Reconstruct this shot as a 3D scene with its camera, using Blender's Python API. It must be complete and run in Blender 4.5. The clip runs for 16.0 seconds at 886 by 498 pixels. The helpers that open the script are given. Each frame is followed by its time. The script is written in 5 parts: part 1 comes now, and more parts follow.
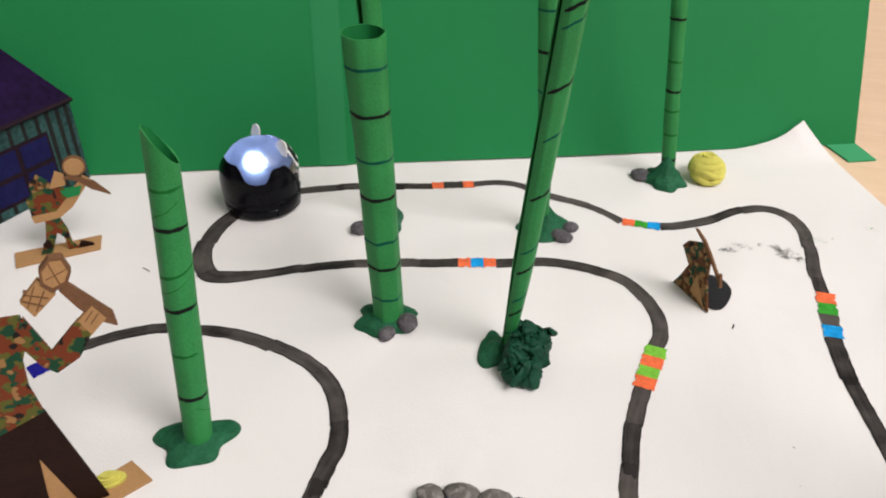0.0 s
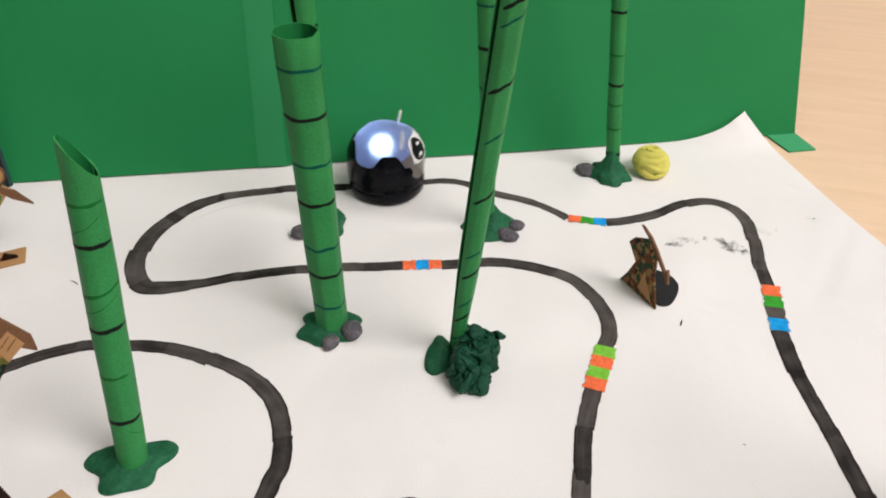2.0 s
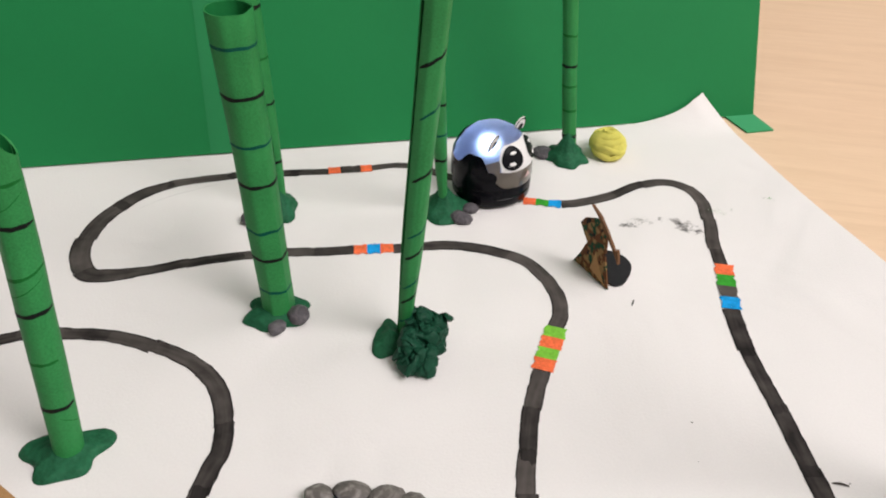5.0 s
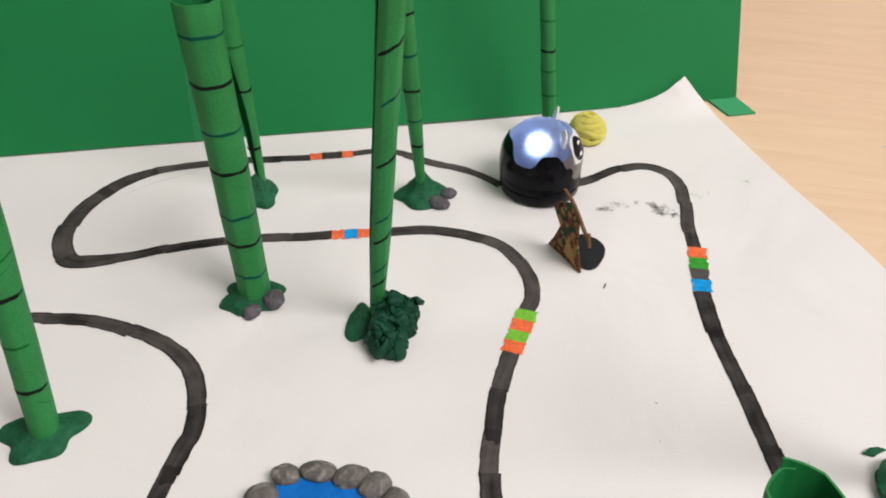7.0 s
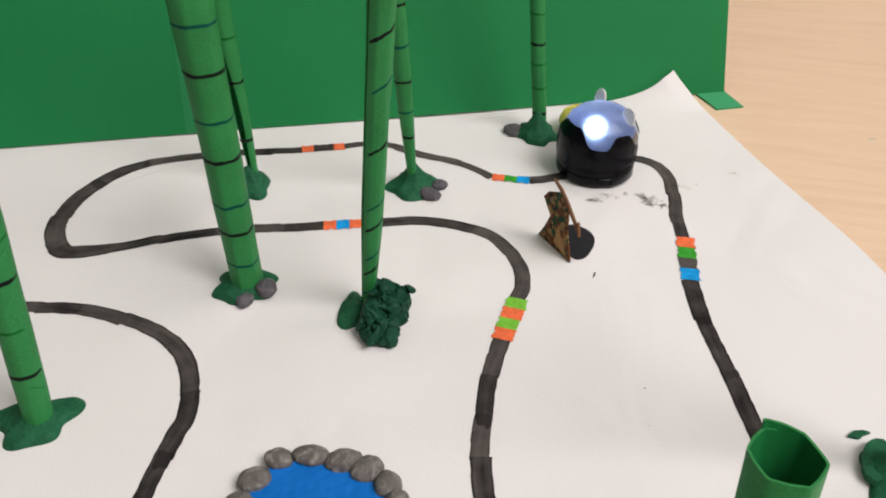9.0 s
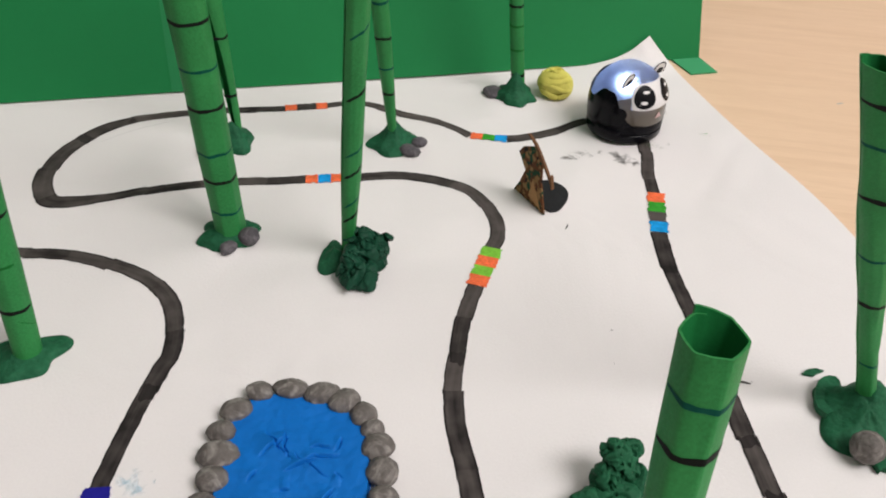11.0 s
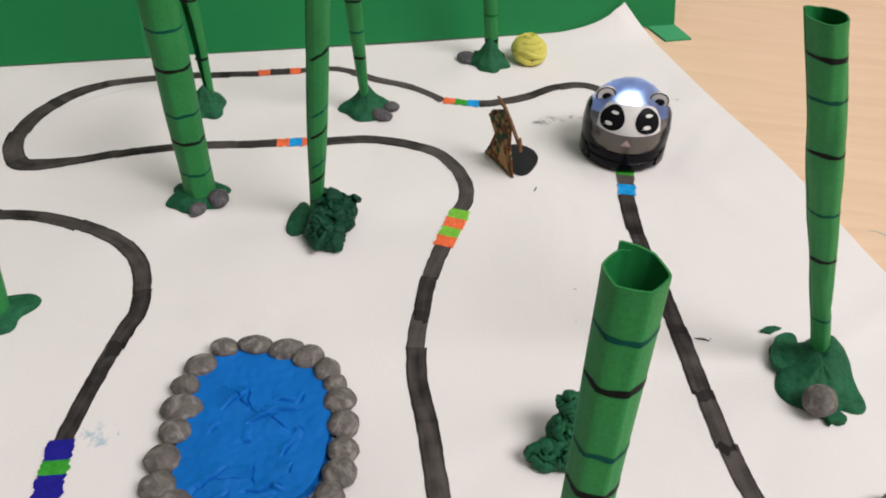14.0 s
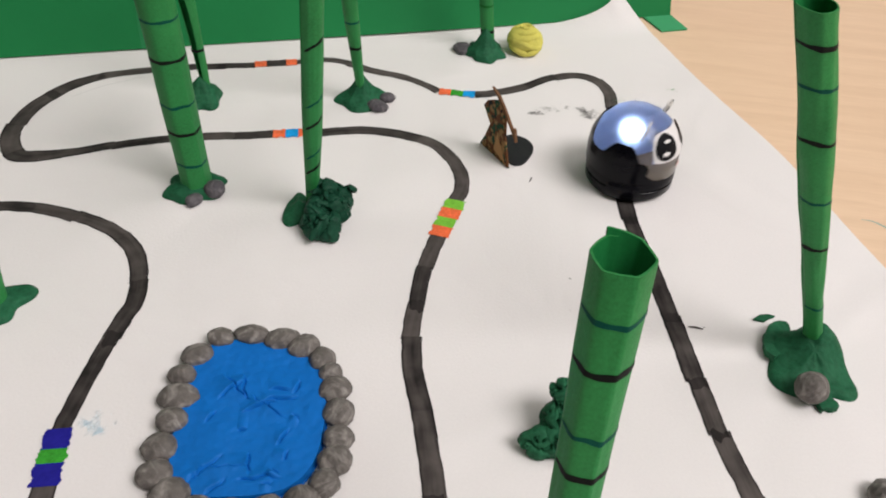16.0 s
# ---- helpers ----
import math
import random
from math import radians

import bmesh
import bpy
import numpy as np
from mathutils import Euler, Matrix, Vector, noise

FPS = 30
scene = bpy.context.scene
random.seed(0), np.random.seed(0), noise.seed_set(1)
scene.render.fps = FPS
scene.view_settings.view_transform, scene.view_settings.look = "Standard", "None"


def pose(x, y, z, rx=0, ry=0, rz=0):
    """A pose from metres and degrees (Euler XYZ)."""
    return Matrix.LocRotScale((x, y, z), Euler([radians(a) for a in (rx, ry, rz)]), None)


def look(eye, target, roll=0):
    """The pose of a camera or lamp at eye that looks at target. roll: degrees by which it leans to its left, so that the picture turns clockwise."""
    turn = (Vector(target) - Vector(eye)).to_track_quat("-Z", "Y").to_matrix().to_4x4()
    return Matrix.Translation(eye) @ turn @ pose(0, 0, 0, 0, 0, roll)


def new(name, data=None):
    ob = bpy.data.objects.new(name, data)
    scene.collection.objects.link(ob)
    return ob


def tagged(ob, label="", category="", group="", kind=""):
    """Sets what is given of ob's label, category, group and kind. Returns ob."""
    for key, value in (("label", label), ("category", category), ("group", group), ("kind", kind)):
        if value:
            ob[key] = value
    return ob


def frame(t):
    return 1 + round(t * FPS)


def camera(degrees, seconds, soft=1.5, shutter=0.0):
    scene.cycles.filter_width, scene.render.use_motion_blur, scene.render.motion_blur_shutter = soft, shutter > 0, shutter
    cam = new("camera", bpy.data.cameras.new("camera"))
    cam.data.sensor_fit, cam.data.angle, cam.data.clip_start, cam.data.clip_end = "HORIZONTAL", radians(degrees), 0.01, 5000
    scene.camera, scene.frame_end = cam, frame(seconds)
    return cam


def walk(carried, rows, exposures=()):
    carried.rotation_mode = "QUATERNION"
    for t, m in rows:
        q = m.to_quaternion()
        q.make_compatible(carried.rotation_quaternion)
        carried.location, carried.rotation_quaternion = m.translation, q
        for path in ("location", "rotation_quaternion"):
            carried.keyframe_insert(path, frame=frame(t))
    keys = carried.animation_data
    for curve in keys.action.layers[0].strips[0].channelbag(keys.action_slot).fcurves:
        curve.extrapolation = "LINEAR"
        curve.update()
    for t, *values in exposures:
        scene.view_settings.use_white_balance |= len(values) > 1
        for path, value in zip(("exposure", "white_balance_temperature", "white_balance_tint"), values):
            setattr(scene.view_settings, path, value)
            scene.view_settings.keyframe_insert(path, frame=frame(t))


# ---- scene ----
MM = 0.001
cam = camera(56.5, 16.0, soft=1.95, shutter=0.5)
# seconds, eye in metres, heading, tilt and lean in degrees
PATH = [
    (0.0, 0.00420, -0.24445, 0.17958, 2.364, -35.367, 0.331),
    (0.5, 0.00385, -0.24136, 0.17852, 0.855, -35.445, 0.716),
    (1.0, 0.00520, -0.23900, 0.17854, -0.166, -35.696, 0.836),
    (1.5, 0.00603, -0.23696, 0.17753, -1.634, -35.919, 1.121),
    (2.0, 0.00577, -0.23595, 0.17851, -1.989, -35.956, 1.270),
    (2.5, 0.00769, -0.23587, 0.17834, -2.061, -35.994, 0.921),
    (3.0, 0.00823, -0.23612, 0.17859, -2.108, -35.959, 0.820),
    (3.5, 0.00950, -0.23552, 0.17863, -2.415, -35.833, 0.807),
    (4.0, 0.01010, -0.23514, 0.17771, -2.829, -35.910, 1.030),
    (4.5, 0.01392, -0.23515, 0.17710, -3.020, -36.206, 1.194),
    (5.0, 0.01755, -0.23601, 0.17343, -3.316, -36.294, 1.238),
    (7.5, 0.03105, -0.23989, 0.17617, -2.315, -37.486, 0.303),
    (8.0, 0.03149, -0.24015, 0.17626, -2.530, -37.389, 0.245),
    (8.5, 0.03094, -0.23989, 0.17406, -2.864, -37.242, 0.375),
    (9.0, 0.02946, -0.24382, 0.17404, -3.177, -37.269, 0.783),
    (9.5, 0.03301, -0.24822, 0.17586, -3.585, -37.642, 1.167),
    (10.0, 0.03176, -0.25300, 0.17293, -3.839, -37.944, 1.395),
    (12.5, 0.03722, -0.25953, 0.17061, -4.705, -39.157, 2.198),
    (13.0, 0.03986, -0.25992, 0.17103, -4.550, -39.460, 2.089),
    (13.5, 0.04033, -0.26233, 0.16879, -4.811, -39.699, 2.189),
    (14.0, 0.04029, -0.26392, 0.16875, -4.988, -39.929, 2.261),
    (14.5, 0.04051, -0.26492, 0.16802, -4.982, -40.271, 2.202),
    (15.0, 0.04096, -0.26533, 0.16854, -5.018, -40.322, 2.242),
    (15.5, 0.04160, -0.26573, 0.16839, -4.933, -40.426, 2.113),
    (16.0, 0.04155, -0.26549, 0.16887, -5.042, -40.430, 2.134),
]


def aim(x, y, z, yaw, tilt, lean):
    a, b = radians(yaw), radians(tilt)
    way = Vector((-math.sin(a) * math.cos(b), math.cos(a) * math.cos(b), math.sin(b)))
    return look(Vector((x, y, z)), Vector((x, y, z)) + way, lean)


walk(cam, [(row[0], aim(*row[1:])) for row in PATH], [(0.0, -0.01), (4.0, -0.04), (5.0, -0.06), (8.0, -0.15), (12.5, -0.22), (16.0, -0.23)])

# ---- light ----
world = bpy.data.worlds.new("room_light")
world.use_nodes = True
scene.world = world
world.node_tree.nodes["Background"].inputs[0].default_value = (0.9, 0.95, 1.0, 1)
world.node_tree.nodes["Background"].inputs[1].default_value = 0.16
LAMP = 20.3


def ceiling_lamp(x, y, power):
    data = bpy.data.lights.new("ceiling_panel", "AREA")
    data.shape, data.size, data.size_y = "RECTANGLE", 1.7, 1.1
    data.energy, data.color = power, (1.0, 0.955, 0.935)
    ob = new("ceiling_panel", data)
    ob.matrix_world = look((x, y, 1.98), (x, y, 0))
    return ob


LIGHTS = [(-1.1, 0.5, 0.06), (1.3, 0.5, 0.6), (-1.1, -1.3, 0.07), (1.5, -1.05, 3.9)]
for lx, ly, k in LIGHTS:
    ceiling_lamp(lx, ly, LAMP * k)


# ---- materials ----
def material(name, colour, rough=0.6, vary=0.12, grain=900.0, blotch=60.0, bump=0.15, metal=0.0, random_tone=0.0, gloss=0.08):
    """A surface with a fine grain and broad blotches, both as tone and as relief."""
    m = bpy.data.materials.new(name)
    m.use_nodes = True
    nt = m.node_tree
    bsdf = nt.nodes["Principled BSDF"]
    bsdf.inputs["Roughness"].default_value = rough
    bsdf.inputs["Metallic"].default_value = metal
    bsdf.inputs["Specular IOR Level"].default_value = gloss
    co = nt.nodes.new("ShaderNodeTexCoord")
    fine = nt.nodes.new("ShaderNodeTexNoise")
    fine.inputs["Scale"].default_value, fine.inputs["Detail"].default_value = grain, 4
    wide = nt.nodes.new("ShaderNodeTexNoise")
    wide.inputs["Scale"].default_value, wide.inputs["Detail"].default_value = blotch, 3
    for n in (fine, wide):
        nt.links.new(co.outputs["Object"], n.inputs["Vector"])
    add = nt.nodes.new("ShaderNodeMath")
    add.operation = "ADD"
    nt.links.new(fine.outputs["Fac"], add.inputs[0])
    nt.links.new(wide.outputs["Fac"], add.inputs[1])
    last = add.outputs[0]
    if random_tone:
        geo = nt.nodes.new("ShaderNodeObjectInfo")
        mul = nt.nodes.new("ShaderNodeMath")
        mul.operation = "MULTIPLY_ADD"
        mul.inputs[1].default_value = random_tone
        nt.links.new(geo.outputs["Random"], mul.inputs[0])
        nt.links.new(last, mul.inputs[2])
        last = mul.outputs[0]
    ramp = nt.nodes.new("ShaderNodeMapRange")
    ramp.inputs["From Min"].default_value, ramp.inputs["From Max"].default_value = 0.6, 1.4 + random_tone
    ramp.inputs["To Min"].default_value, ramp.inputs["To Max"].default_value = 1 - vary, 1 + vary
    nt.links.new(last, ramp.inputs["Value"])
    mix = nt.nodes.new("ShaderNodeMix")
    mix.data_type, mix.blend_type = "RGBA", "MULTIPLY"
    mix.inputs["Factor"].default_value = 1.0
    mix.inputs["A"].default_value = (*colour, 1)
    nt.links.new(ramp.outputs[0], mix.inputs["B"])
    nt.links.new(mix.outputs["Result"], bsdf.inputs["Base Color"])
    if bump:
        bm_node = nt.nodes.new("ShaderNodeBump")
        bm_node.inputs["Strength"].default_value = bump
        bm_node.inputs["Distance"].default_value = 0.0006
        nt.links.new(add.outputs[0], bm_node.inputs["Height"])
        nt.links.new(bm_node.outputs[0], bsdf.inputs["Normal"])
    return m


def ink_material(name, colour, light):
    """Marker ink with streaks along the stroke, thin dry places and a darker rim; the stroke's UV gives along and across."""
    m = bpy.data.materials.new(name)
    m.use_nodes = True
    nt = m.node_tree
    bsdf = nt.nodes["Principled BSDF"]
    bsdf.inputs["Roughness"].default_value = 0.6
    bsdf.inputs["Specular IOR Level"].default_value = 0.08
    uv = nt.nodes.new("ShaderNodeUVMap")
    co = nt.nodes.new("ShaderNodeTexCoord")
    info = nt.nodes.new("ShaderNodeObjectInfo")
    mp = nt.nodes.new("ShaderNodeMapping")
    mp.inputs["Scale"].default_value = (0.05, 2.6, 1)
    nt.links.new(uv.outputs[0], mp.inputs["Vector"])
    streak = nt.nodes.new("ShaderNodeTexNoise")
    streak.inputs["Scale"].default_value, streak.inputs["Detail"].default_value = 1.0, 3
    nt.links.new(mp.outputs[0], streak.inputs["Vector"])
    broad = nt.nodes.new("ShaderNodeTexNoise")
    broad.inputs["Scale"].default_value, broad.inputs["Detail"].default_value = 120, 3
    nt.links.new(co.outputs["Object"], broad.inputs["Vector"])
    one = nt.nodes.new("ShaderNodeMath")
    one.operation = "ADD"
    nt.links.new(streak.outputs["Fac"], one.inputs[0])
    nt.links.new(broad.outputs["Fac"], one.inputs[1])
    two = nt.nodes.new("ShaderNodeMath")
    two.operation = "MULTIPLY_ADD"
    two.inputs[1].default_value = 0.45
    nt.links.new(info.outputs["Random"], two.inputs[0])
    nt.links.new(one.outputs[0], two.inputs[2])
    split = nt.nodes.new("ShaderNodeSeparateXYZ")
    nt.links.new(uv.outputs[0], split.inputs[0])
    side = nt.nodes.new("ShaderNodeMath")
    side.operation = "ABSOLUTE"
    nt.links.new(split.outputs[1], side.inputs[0])
    rim = nt.nodes.new("ShaderNodeMapRange")
    rim.inputs["From Min"].default_value, rim.inputs["From Max"].default_value = 0.36, 0.48
    rim.inputs["To Min"].default_value, rim.inputs["To Max"].default_value = 0.0, 0.4
    nt.links.new(side.outputs[0], rim.inputs["Value"])
    three = nt.nodes.new("ShaderNodeMath")
    three.operation = "SUBTRACT"
    nt.links.new(two.outputs[0], three.inputs[0])
    nt.links.new(rim.outputs[0], three.inputs[1])
    ramp = nt.nodes.new("ShaderNodeMapRange")
    ramp.inputs["From Min"].default_value, ramp.inputs["From Max"].default_value = 0.85, 1.75
    nt.links.new(three.outputs[0], ramp.inputs["Value"])
    mix = nt.nodes.new("ShaderNodeMix")
    mix.data_type = "RGBA"
    mix.inputs["A"].default_value = (*colour, 1)
    mix.inputs["B"].default_value = (*light, 1)
    nt.links.new(ramp.outputs[0], mix.inputs["Factor"])
    nt.links.new(mix.outputs["Result"], bsdf.inputs["Base Color"])
    return m


def swirl_material(name, dark, light):
    """Clay kneaded from two tones, with fine relief."""
    m = material(name, dark, 0.55, 0.3, 700, 260, 0.8, gloss=0.2)
    nt = m.node_tree
    co = nt.nodes.new("ShaderNodeTexCoord")
    info = nt.nodes.new("ShaderNodeObjectInfo")
    off = nt.nodes.new("ShaderNodeVectorMath")
    off.operation = "ADD"
    nt.links.new(co.outputs["Object"], off.inputs[0])
    nt.links.new(info.outputs["Random"], off.inputs[1])
    no = nt.nodes.new("ShaderNodeTexNoise")
    no.inputs["Scale"].default_value, no.inputs["Detail"].default_value, no.inputs["Distortion"].default_value = 130, 3, 3.0
    nt.links.new(off.outputs[0], no.inputs["Vector"])
    cut = nt.nodes.new("ShaderNodeMapRange")
    cut.inputs["From Min"].default_value, cut.inputs["From Max"].default_value = 0.48, 0.72
    nt.links.new(no.outputs["Fac"], cut.inputs["Value"])
    mix = [n for n in nt.nodes if n.type == "MIX"][0]
    tone = nt.nodes.new("ShaderNodeMix")
    tone.data_type = "RGBA"
    tone.inputs["A"].default_value = (*dark, 1)
    tone.inputs["B"].default_value = (*light, 1)
    nt.links.new(cut.outputs[0], tone.inputs["Factor"])
    nt.links.new(tone.outputs["Result"], mix.inputs["A"])
    return m


def dome_material():
    """Frosted clear plastic: part scatters the lamp's light, part lets it through."""
    m = clear_material("clear_faceted_plastic", (0.66, 0.68, 0.74), 0.74, 1.2, 0.92)
    nt = m.node_tree
    b = nt.nodes["Principled BSDF"]
    b.inputs["Coat Weight"].default_value = 0.07
    b.inputs["Coat Roughness"].default_value = 0.08
    tr = nt.nodes.new("ShaderNodeBsdfTranslucent")
    tr.inputs[0].default_value = (0.40, 0.46, 0.73, 1)
    mix = nt.nodes.new("ShaderNodeMixShader")
    mix.inputs[0].default_value = 0.32
    nt.links.new(b.outputs[0], mix.inputs[1])
    nt.links.new(tr.outputs[0], mix.inputs[2])
    sheen = nt.nodes.new("ShaderNodeBsdfGlossy")
    sheen.inputs["Roughness"].default_value = 0.14
    top = nt.nodes.new("ShaderNodeMixShader")
    top.inputs[0].default_value = 0.02
    nt.links.new(mix.outputs[0], top.inputs[1])
    nt.links.new(sheen.outputs[0], top.inputs[2])
    nt.links.new(top.outputs[0], nt.nodes["Material Output"].inputs[0])
    return m


def camo_material(name, scale, base, red):
    m = bpy.data.materials.new(name)
    m.use_nodes = True
    nt = m.node_tree
    bsdf = nt.nodes["Principled BSDF"]
    bsdf.inputs["Roughness"].default_value = 0.65
    bsdf.inputs["Specular IOR Level"].default_value = 0.15
    co = nt.nodes.new("ShaderNodeTexCoord")
    last = None
    layers = [(base, 0, 0), (red, 0.465, 1.0), ((0.010, 0.055, 0.026), 0.54, 5.0), ((0.012, 0.010, 0.008), 0.60, 9.0), ((0.30, 0.16, 0.06), 0.64, 14.0)]
    for colour, edge, shift in layers:
        rgb = nt.nodes.new("ShaderNodeRGB")
        rgb.outputs[0].default_value = (*colour, 1)
        if last is None:
            last = rgb.outputs[0]
            continue
        mp = nt.nodes.new("ShaderNodeMapping")
        mp.inputs["Location"].default_value = (shift, shift * 0.7, shift * 1.3)
        nt.links.new(co.outputs["Object"], mp.inputs[0])
        no = nt.nodes.new("ShaderNodeTexNoise")
        no.inputs["Scale"].default_value, no.inputs["Detail"].default_value = scale, 2.5
        nt.links.new(mp.outputs[0], no.inputs["Vector"])
        cut = nt.nodes.new("ShaderNodeMapRange")
        cut.inputs["From Min"].default_value, cut.inputs["From Max"].default_value = edge, edge + 0.02
        nt.links.new(no.outputs["Fac"], cut.inputs["Value"])
        mix = nt.nodes.new("ShaderNodeMix")
        mix.data_type = "RGBA"
        nt.links.new(cut.outputs[0], mix.inputs["Factor"])
        nt.links.new(last, mix.inputs["A"])
        nt.links.new(rgb.outputs[0], mix.inputs["B"])
        last = mix.outputs["Result"]
    nt.links.new(last, bsdf.inputs["Base Color"])
    return m


def wood_material():
    m = bpy.data.materials.new("pale_maple")
    m.use_nodes = True
    nt = m.node_tree
    bsdf = nt.nodes["Principled BSDF"]
    bsdf.inputs["Roughness"].default_value = 0.42
    co = nt.nodes.new("ShaderNodeTexCoord")
    mp = nt.nodes.new("ShaderNodeMapping")
    mp.vector_type = "TEXTURE"
    mp.inputs["Rotation"].default_value = (0, 0, radians(-14))
    mp.inputs["Scale"].default_value = (1 / 14, 1 / 170, 1 / 30)
    nt.links.new(co.outputs["Object"], mp.inputs[0])
    no = nt.nodes.new("ShaderNodeTexNoise")
    no.inputs["Scale"].default_value, no.inputs["Detail"].default_value, no.inputs["Distortion"].default_value = 1.0, 6, 0.6
    nt.links.new(mp.outputs[0], no.inputs["Vector"])
    mp2 = nt.nodes.new("ShaderNodeMapping")
    mp2.vector_type = "TEXTURE"
    mp2.inputs["Rotation"].default_value = (0, 0, radians(-14))
    mp2.inputs["Scale"].default_value = (1 / 110, 1 / 1100, 1 / 200)
    nt.links.new(co.outputs["Object"], mp2.inputs[0])
    no2 = nt.nodes.new("ShaderNodeTexNoise")
    no2.inputs["Scale"].default_value, no2.inputs["Detail"].default_value = 1.0, 3
    nt.links.new(mp2.outputs[0], no2.inputs["Vector"])
    add = nt.nodes.new("ShaderNodeMath")
    add.operation = "MULTIPLY_ADD"
    add.inputs[1].default_value = 0.55
    nt.links.new(no2.outputs["Fac"], add.inputs[0])
    nt.links.new(no.outputs["Fac"], add.inputs[2])
    ramp = nt.nodes.new("ShaderNodeValToRGB")
    ramp.color_ramp.elements[0].position, ramp.color_ramp.elements[0].color = 0.45, (0.775, 0.545, 0.365, 1)
    ramp.color_ramp.elements[1].position, ramp.color_ramp.elements[1].color = 1.0, (0.87, 0.635, 0.445, 1)
    nt.links.new(add.outputs[0], ramp.inputs[0])
    nt.links.new(ramp.outputs[0], bsdf.inputs["Base Color"])
    return m


def paper_material():
    """Heavy drawing paper: fine tooth, faint cockling, mottled tone that also imitates soft shadows."""
    m = material("white_paper", (0.805, 0.774, 0.772), 0.85, 0.03, 1500, 14, 0.0)
    nt = m.node_tree
    co = nt.nodes.new("ShaderNodeTexCoord")
    swell = nt.nodes.new("ShaderNodeTexNoise")
    swell.inputs["Scale"].default_value, swell.inputs["Detail"].default_value, swell.inputs["Distortion"].default_value = 16, 2.5, 0.6
    nt.links.new(co.outputs["Object"], swell.inputs["Vector"])
    tooth = nt.nodes.new("ShaderNodeTexNoise")
    tooth.inputs["Scale"].default_value = 1100
    nt.links.new(co.outputs["Object"], tooth.inputs["Vector"])
    broad = nt.nodes.new("ShaderNodeBump")
    broad.inputs["Strength"].default_value, broad.inputs["Distance"].default_value = 1.0, 0.0035
    nt.links.new(swell.outputs["Fac"], broad.inputs["Height"])
    fine = nt.nodes.new("ShaderNodeBump")
    fine.inputs["Strength"].default_value, fine.inputs["Distance"].default_value = 0.35, 0.0002
    nt.links.new(tooth.outputs["Fac"], fine.inputs["Height"])
    nt.links.new(broad.outputs[0], fine.inputs["Normal"])
    nt.links.new(fine.outputs[0], nt.nodes["Principled BSDF"].inputs["Normal"])
    return m


def smudge_material(name, colour, edge, most):
    """Pigment rubbed into the paper: patchy cover that thins out towards the rim of the patch (UV runs from -1 to 1)."""
    m = bpy.data.materials.new(name)
    m.use_nodes = True
    nt = m.node_tree
    b = nt.nodes["Principled BSDF"]
    b.inputs["Base Color"].default_value = (*colour, 1)
    b.inputs["Roughness"].default_value = 0.8
    b.inputs["Specular IOR Level"].default_value = 0.05
    uv = nt.nodes.new("ShaderNodeUVMap")
    far = nt.nodes.new("ShaderNodeVectorMath")
    far.operation = "LENGTH"
    nt.links.new(uv.outputs[0], far.inputs[0])
    co = nt.nodes.new("ShaderNodeTexCoord")
    no = nt.nodes.new("ShaderNodeTexNoise")
    no.inputs["Scale"].default_value, no.inputs["Detail"].default_value, no.inputs["Distortion"].default_value = 300, 3.5, 0.8
    nt.links.new(co.outputs["Object"], no.inputs["Vector"])
    thin = nt.nodes.new("ShaderNodeMath")
    thin.operation = "MULTIPLY_ADD"
    thin.inputs[1].default_value = -0.24
    nt.links.new(far.outputs["Value"], thin.inputs[0])
    nt.links.new(no.outputs["Fac"], thin.inputs[2])
    cover = nt.nodes.new("ShaderNodeMapRange")
    cover.inputs["From Min"].default_value, cover.inputs["From Max"].default_value = edge - 0.10, edge + 0.26
    cover.inputs["To Max"].default_value = most
    nt.links.new(thin.outputs[0], cover.inputs["Value"])
    nt.links.new(cover.outputs[0], b.inputs["Alpha"])
    return m


def glow_material(name, colour, strength):
    m = bpy.data.materials.new(name)
    m.use_nodes = True
    b = m.node_tree.nodes["Principled BSDF"]
    b.inputs["Base Color"].default_value = (*colour, 1)
    b.inputs["Emission Color"].default_value = (*colour, 1)
    b.inputs["Emission Strength"].default_value = strength
    return m


def clear_material(name, colour, rough, ior=1.12, transmission=1.0):
    m = bpy.data.materials.new(name)
    m.use_nodes = True
    b = m.node_tree.nodes["Principled BSDF"]
    b.inputs["Base Color"].default_value = (*colour, 1)
    b.inputs["Roughness"].default_value = rough
    b.inputs["IOR"].default_value = ior
    b.inputs["Transmission Weight"].default_value = transmission
    b.inputs["Coat Weight"].default_value = 1.0
    b.inputs["Coat Roughness"].default_value = 0.04
    return m


PAPER = paper_material()
CARD_GREEN = material("green_card", (0.0148, 0.206, 0.062), 0.5, 0.08, 2200, 14, 0.08, gloss=0.18)
STRIP_GREEN = material("pale_green_strip", (0.0180, 0.225, 0.074), 0.45, 0.08, 2200, 14, 0.05, gloss=0.4)
TAB_GREEN = material("light_green_card", (0.06, 0.34, 0.15), 0.6, 0.06, 2200, 30, 0.08)
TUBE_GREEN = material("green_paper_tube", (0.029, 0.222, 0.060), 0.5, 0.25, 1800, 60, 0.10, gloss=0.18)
# Same paper in a darker colour: shade inside the tubes is painted in.
TUBE_SHADED = material("green_paper_inside_shaded", (0.013, 0.165, 0.044), 0.7, 0.10, 1800, 45, 0.08)
CLAY_GREEN = material("dark_green_clay", (0.0175, 0.106, 0.050), 0.6, 0.3, 800, 200, 0.5, gloss=0.12)
CLAY_DEEP = material("deep_green_clay", (0.009, 0.058, 0.032), 0.55, 0.3, 800, 200, 0.4, gloss=0.15)
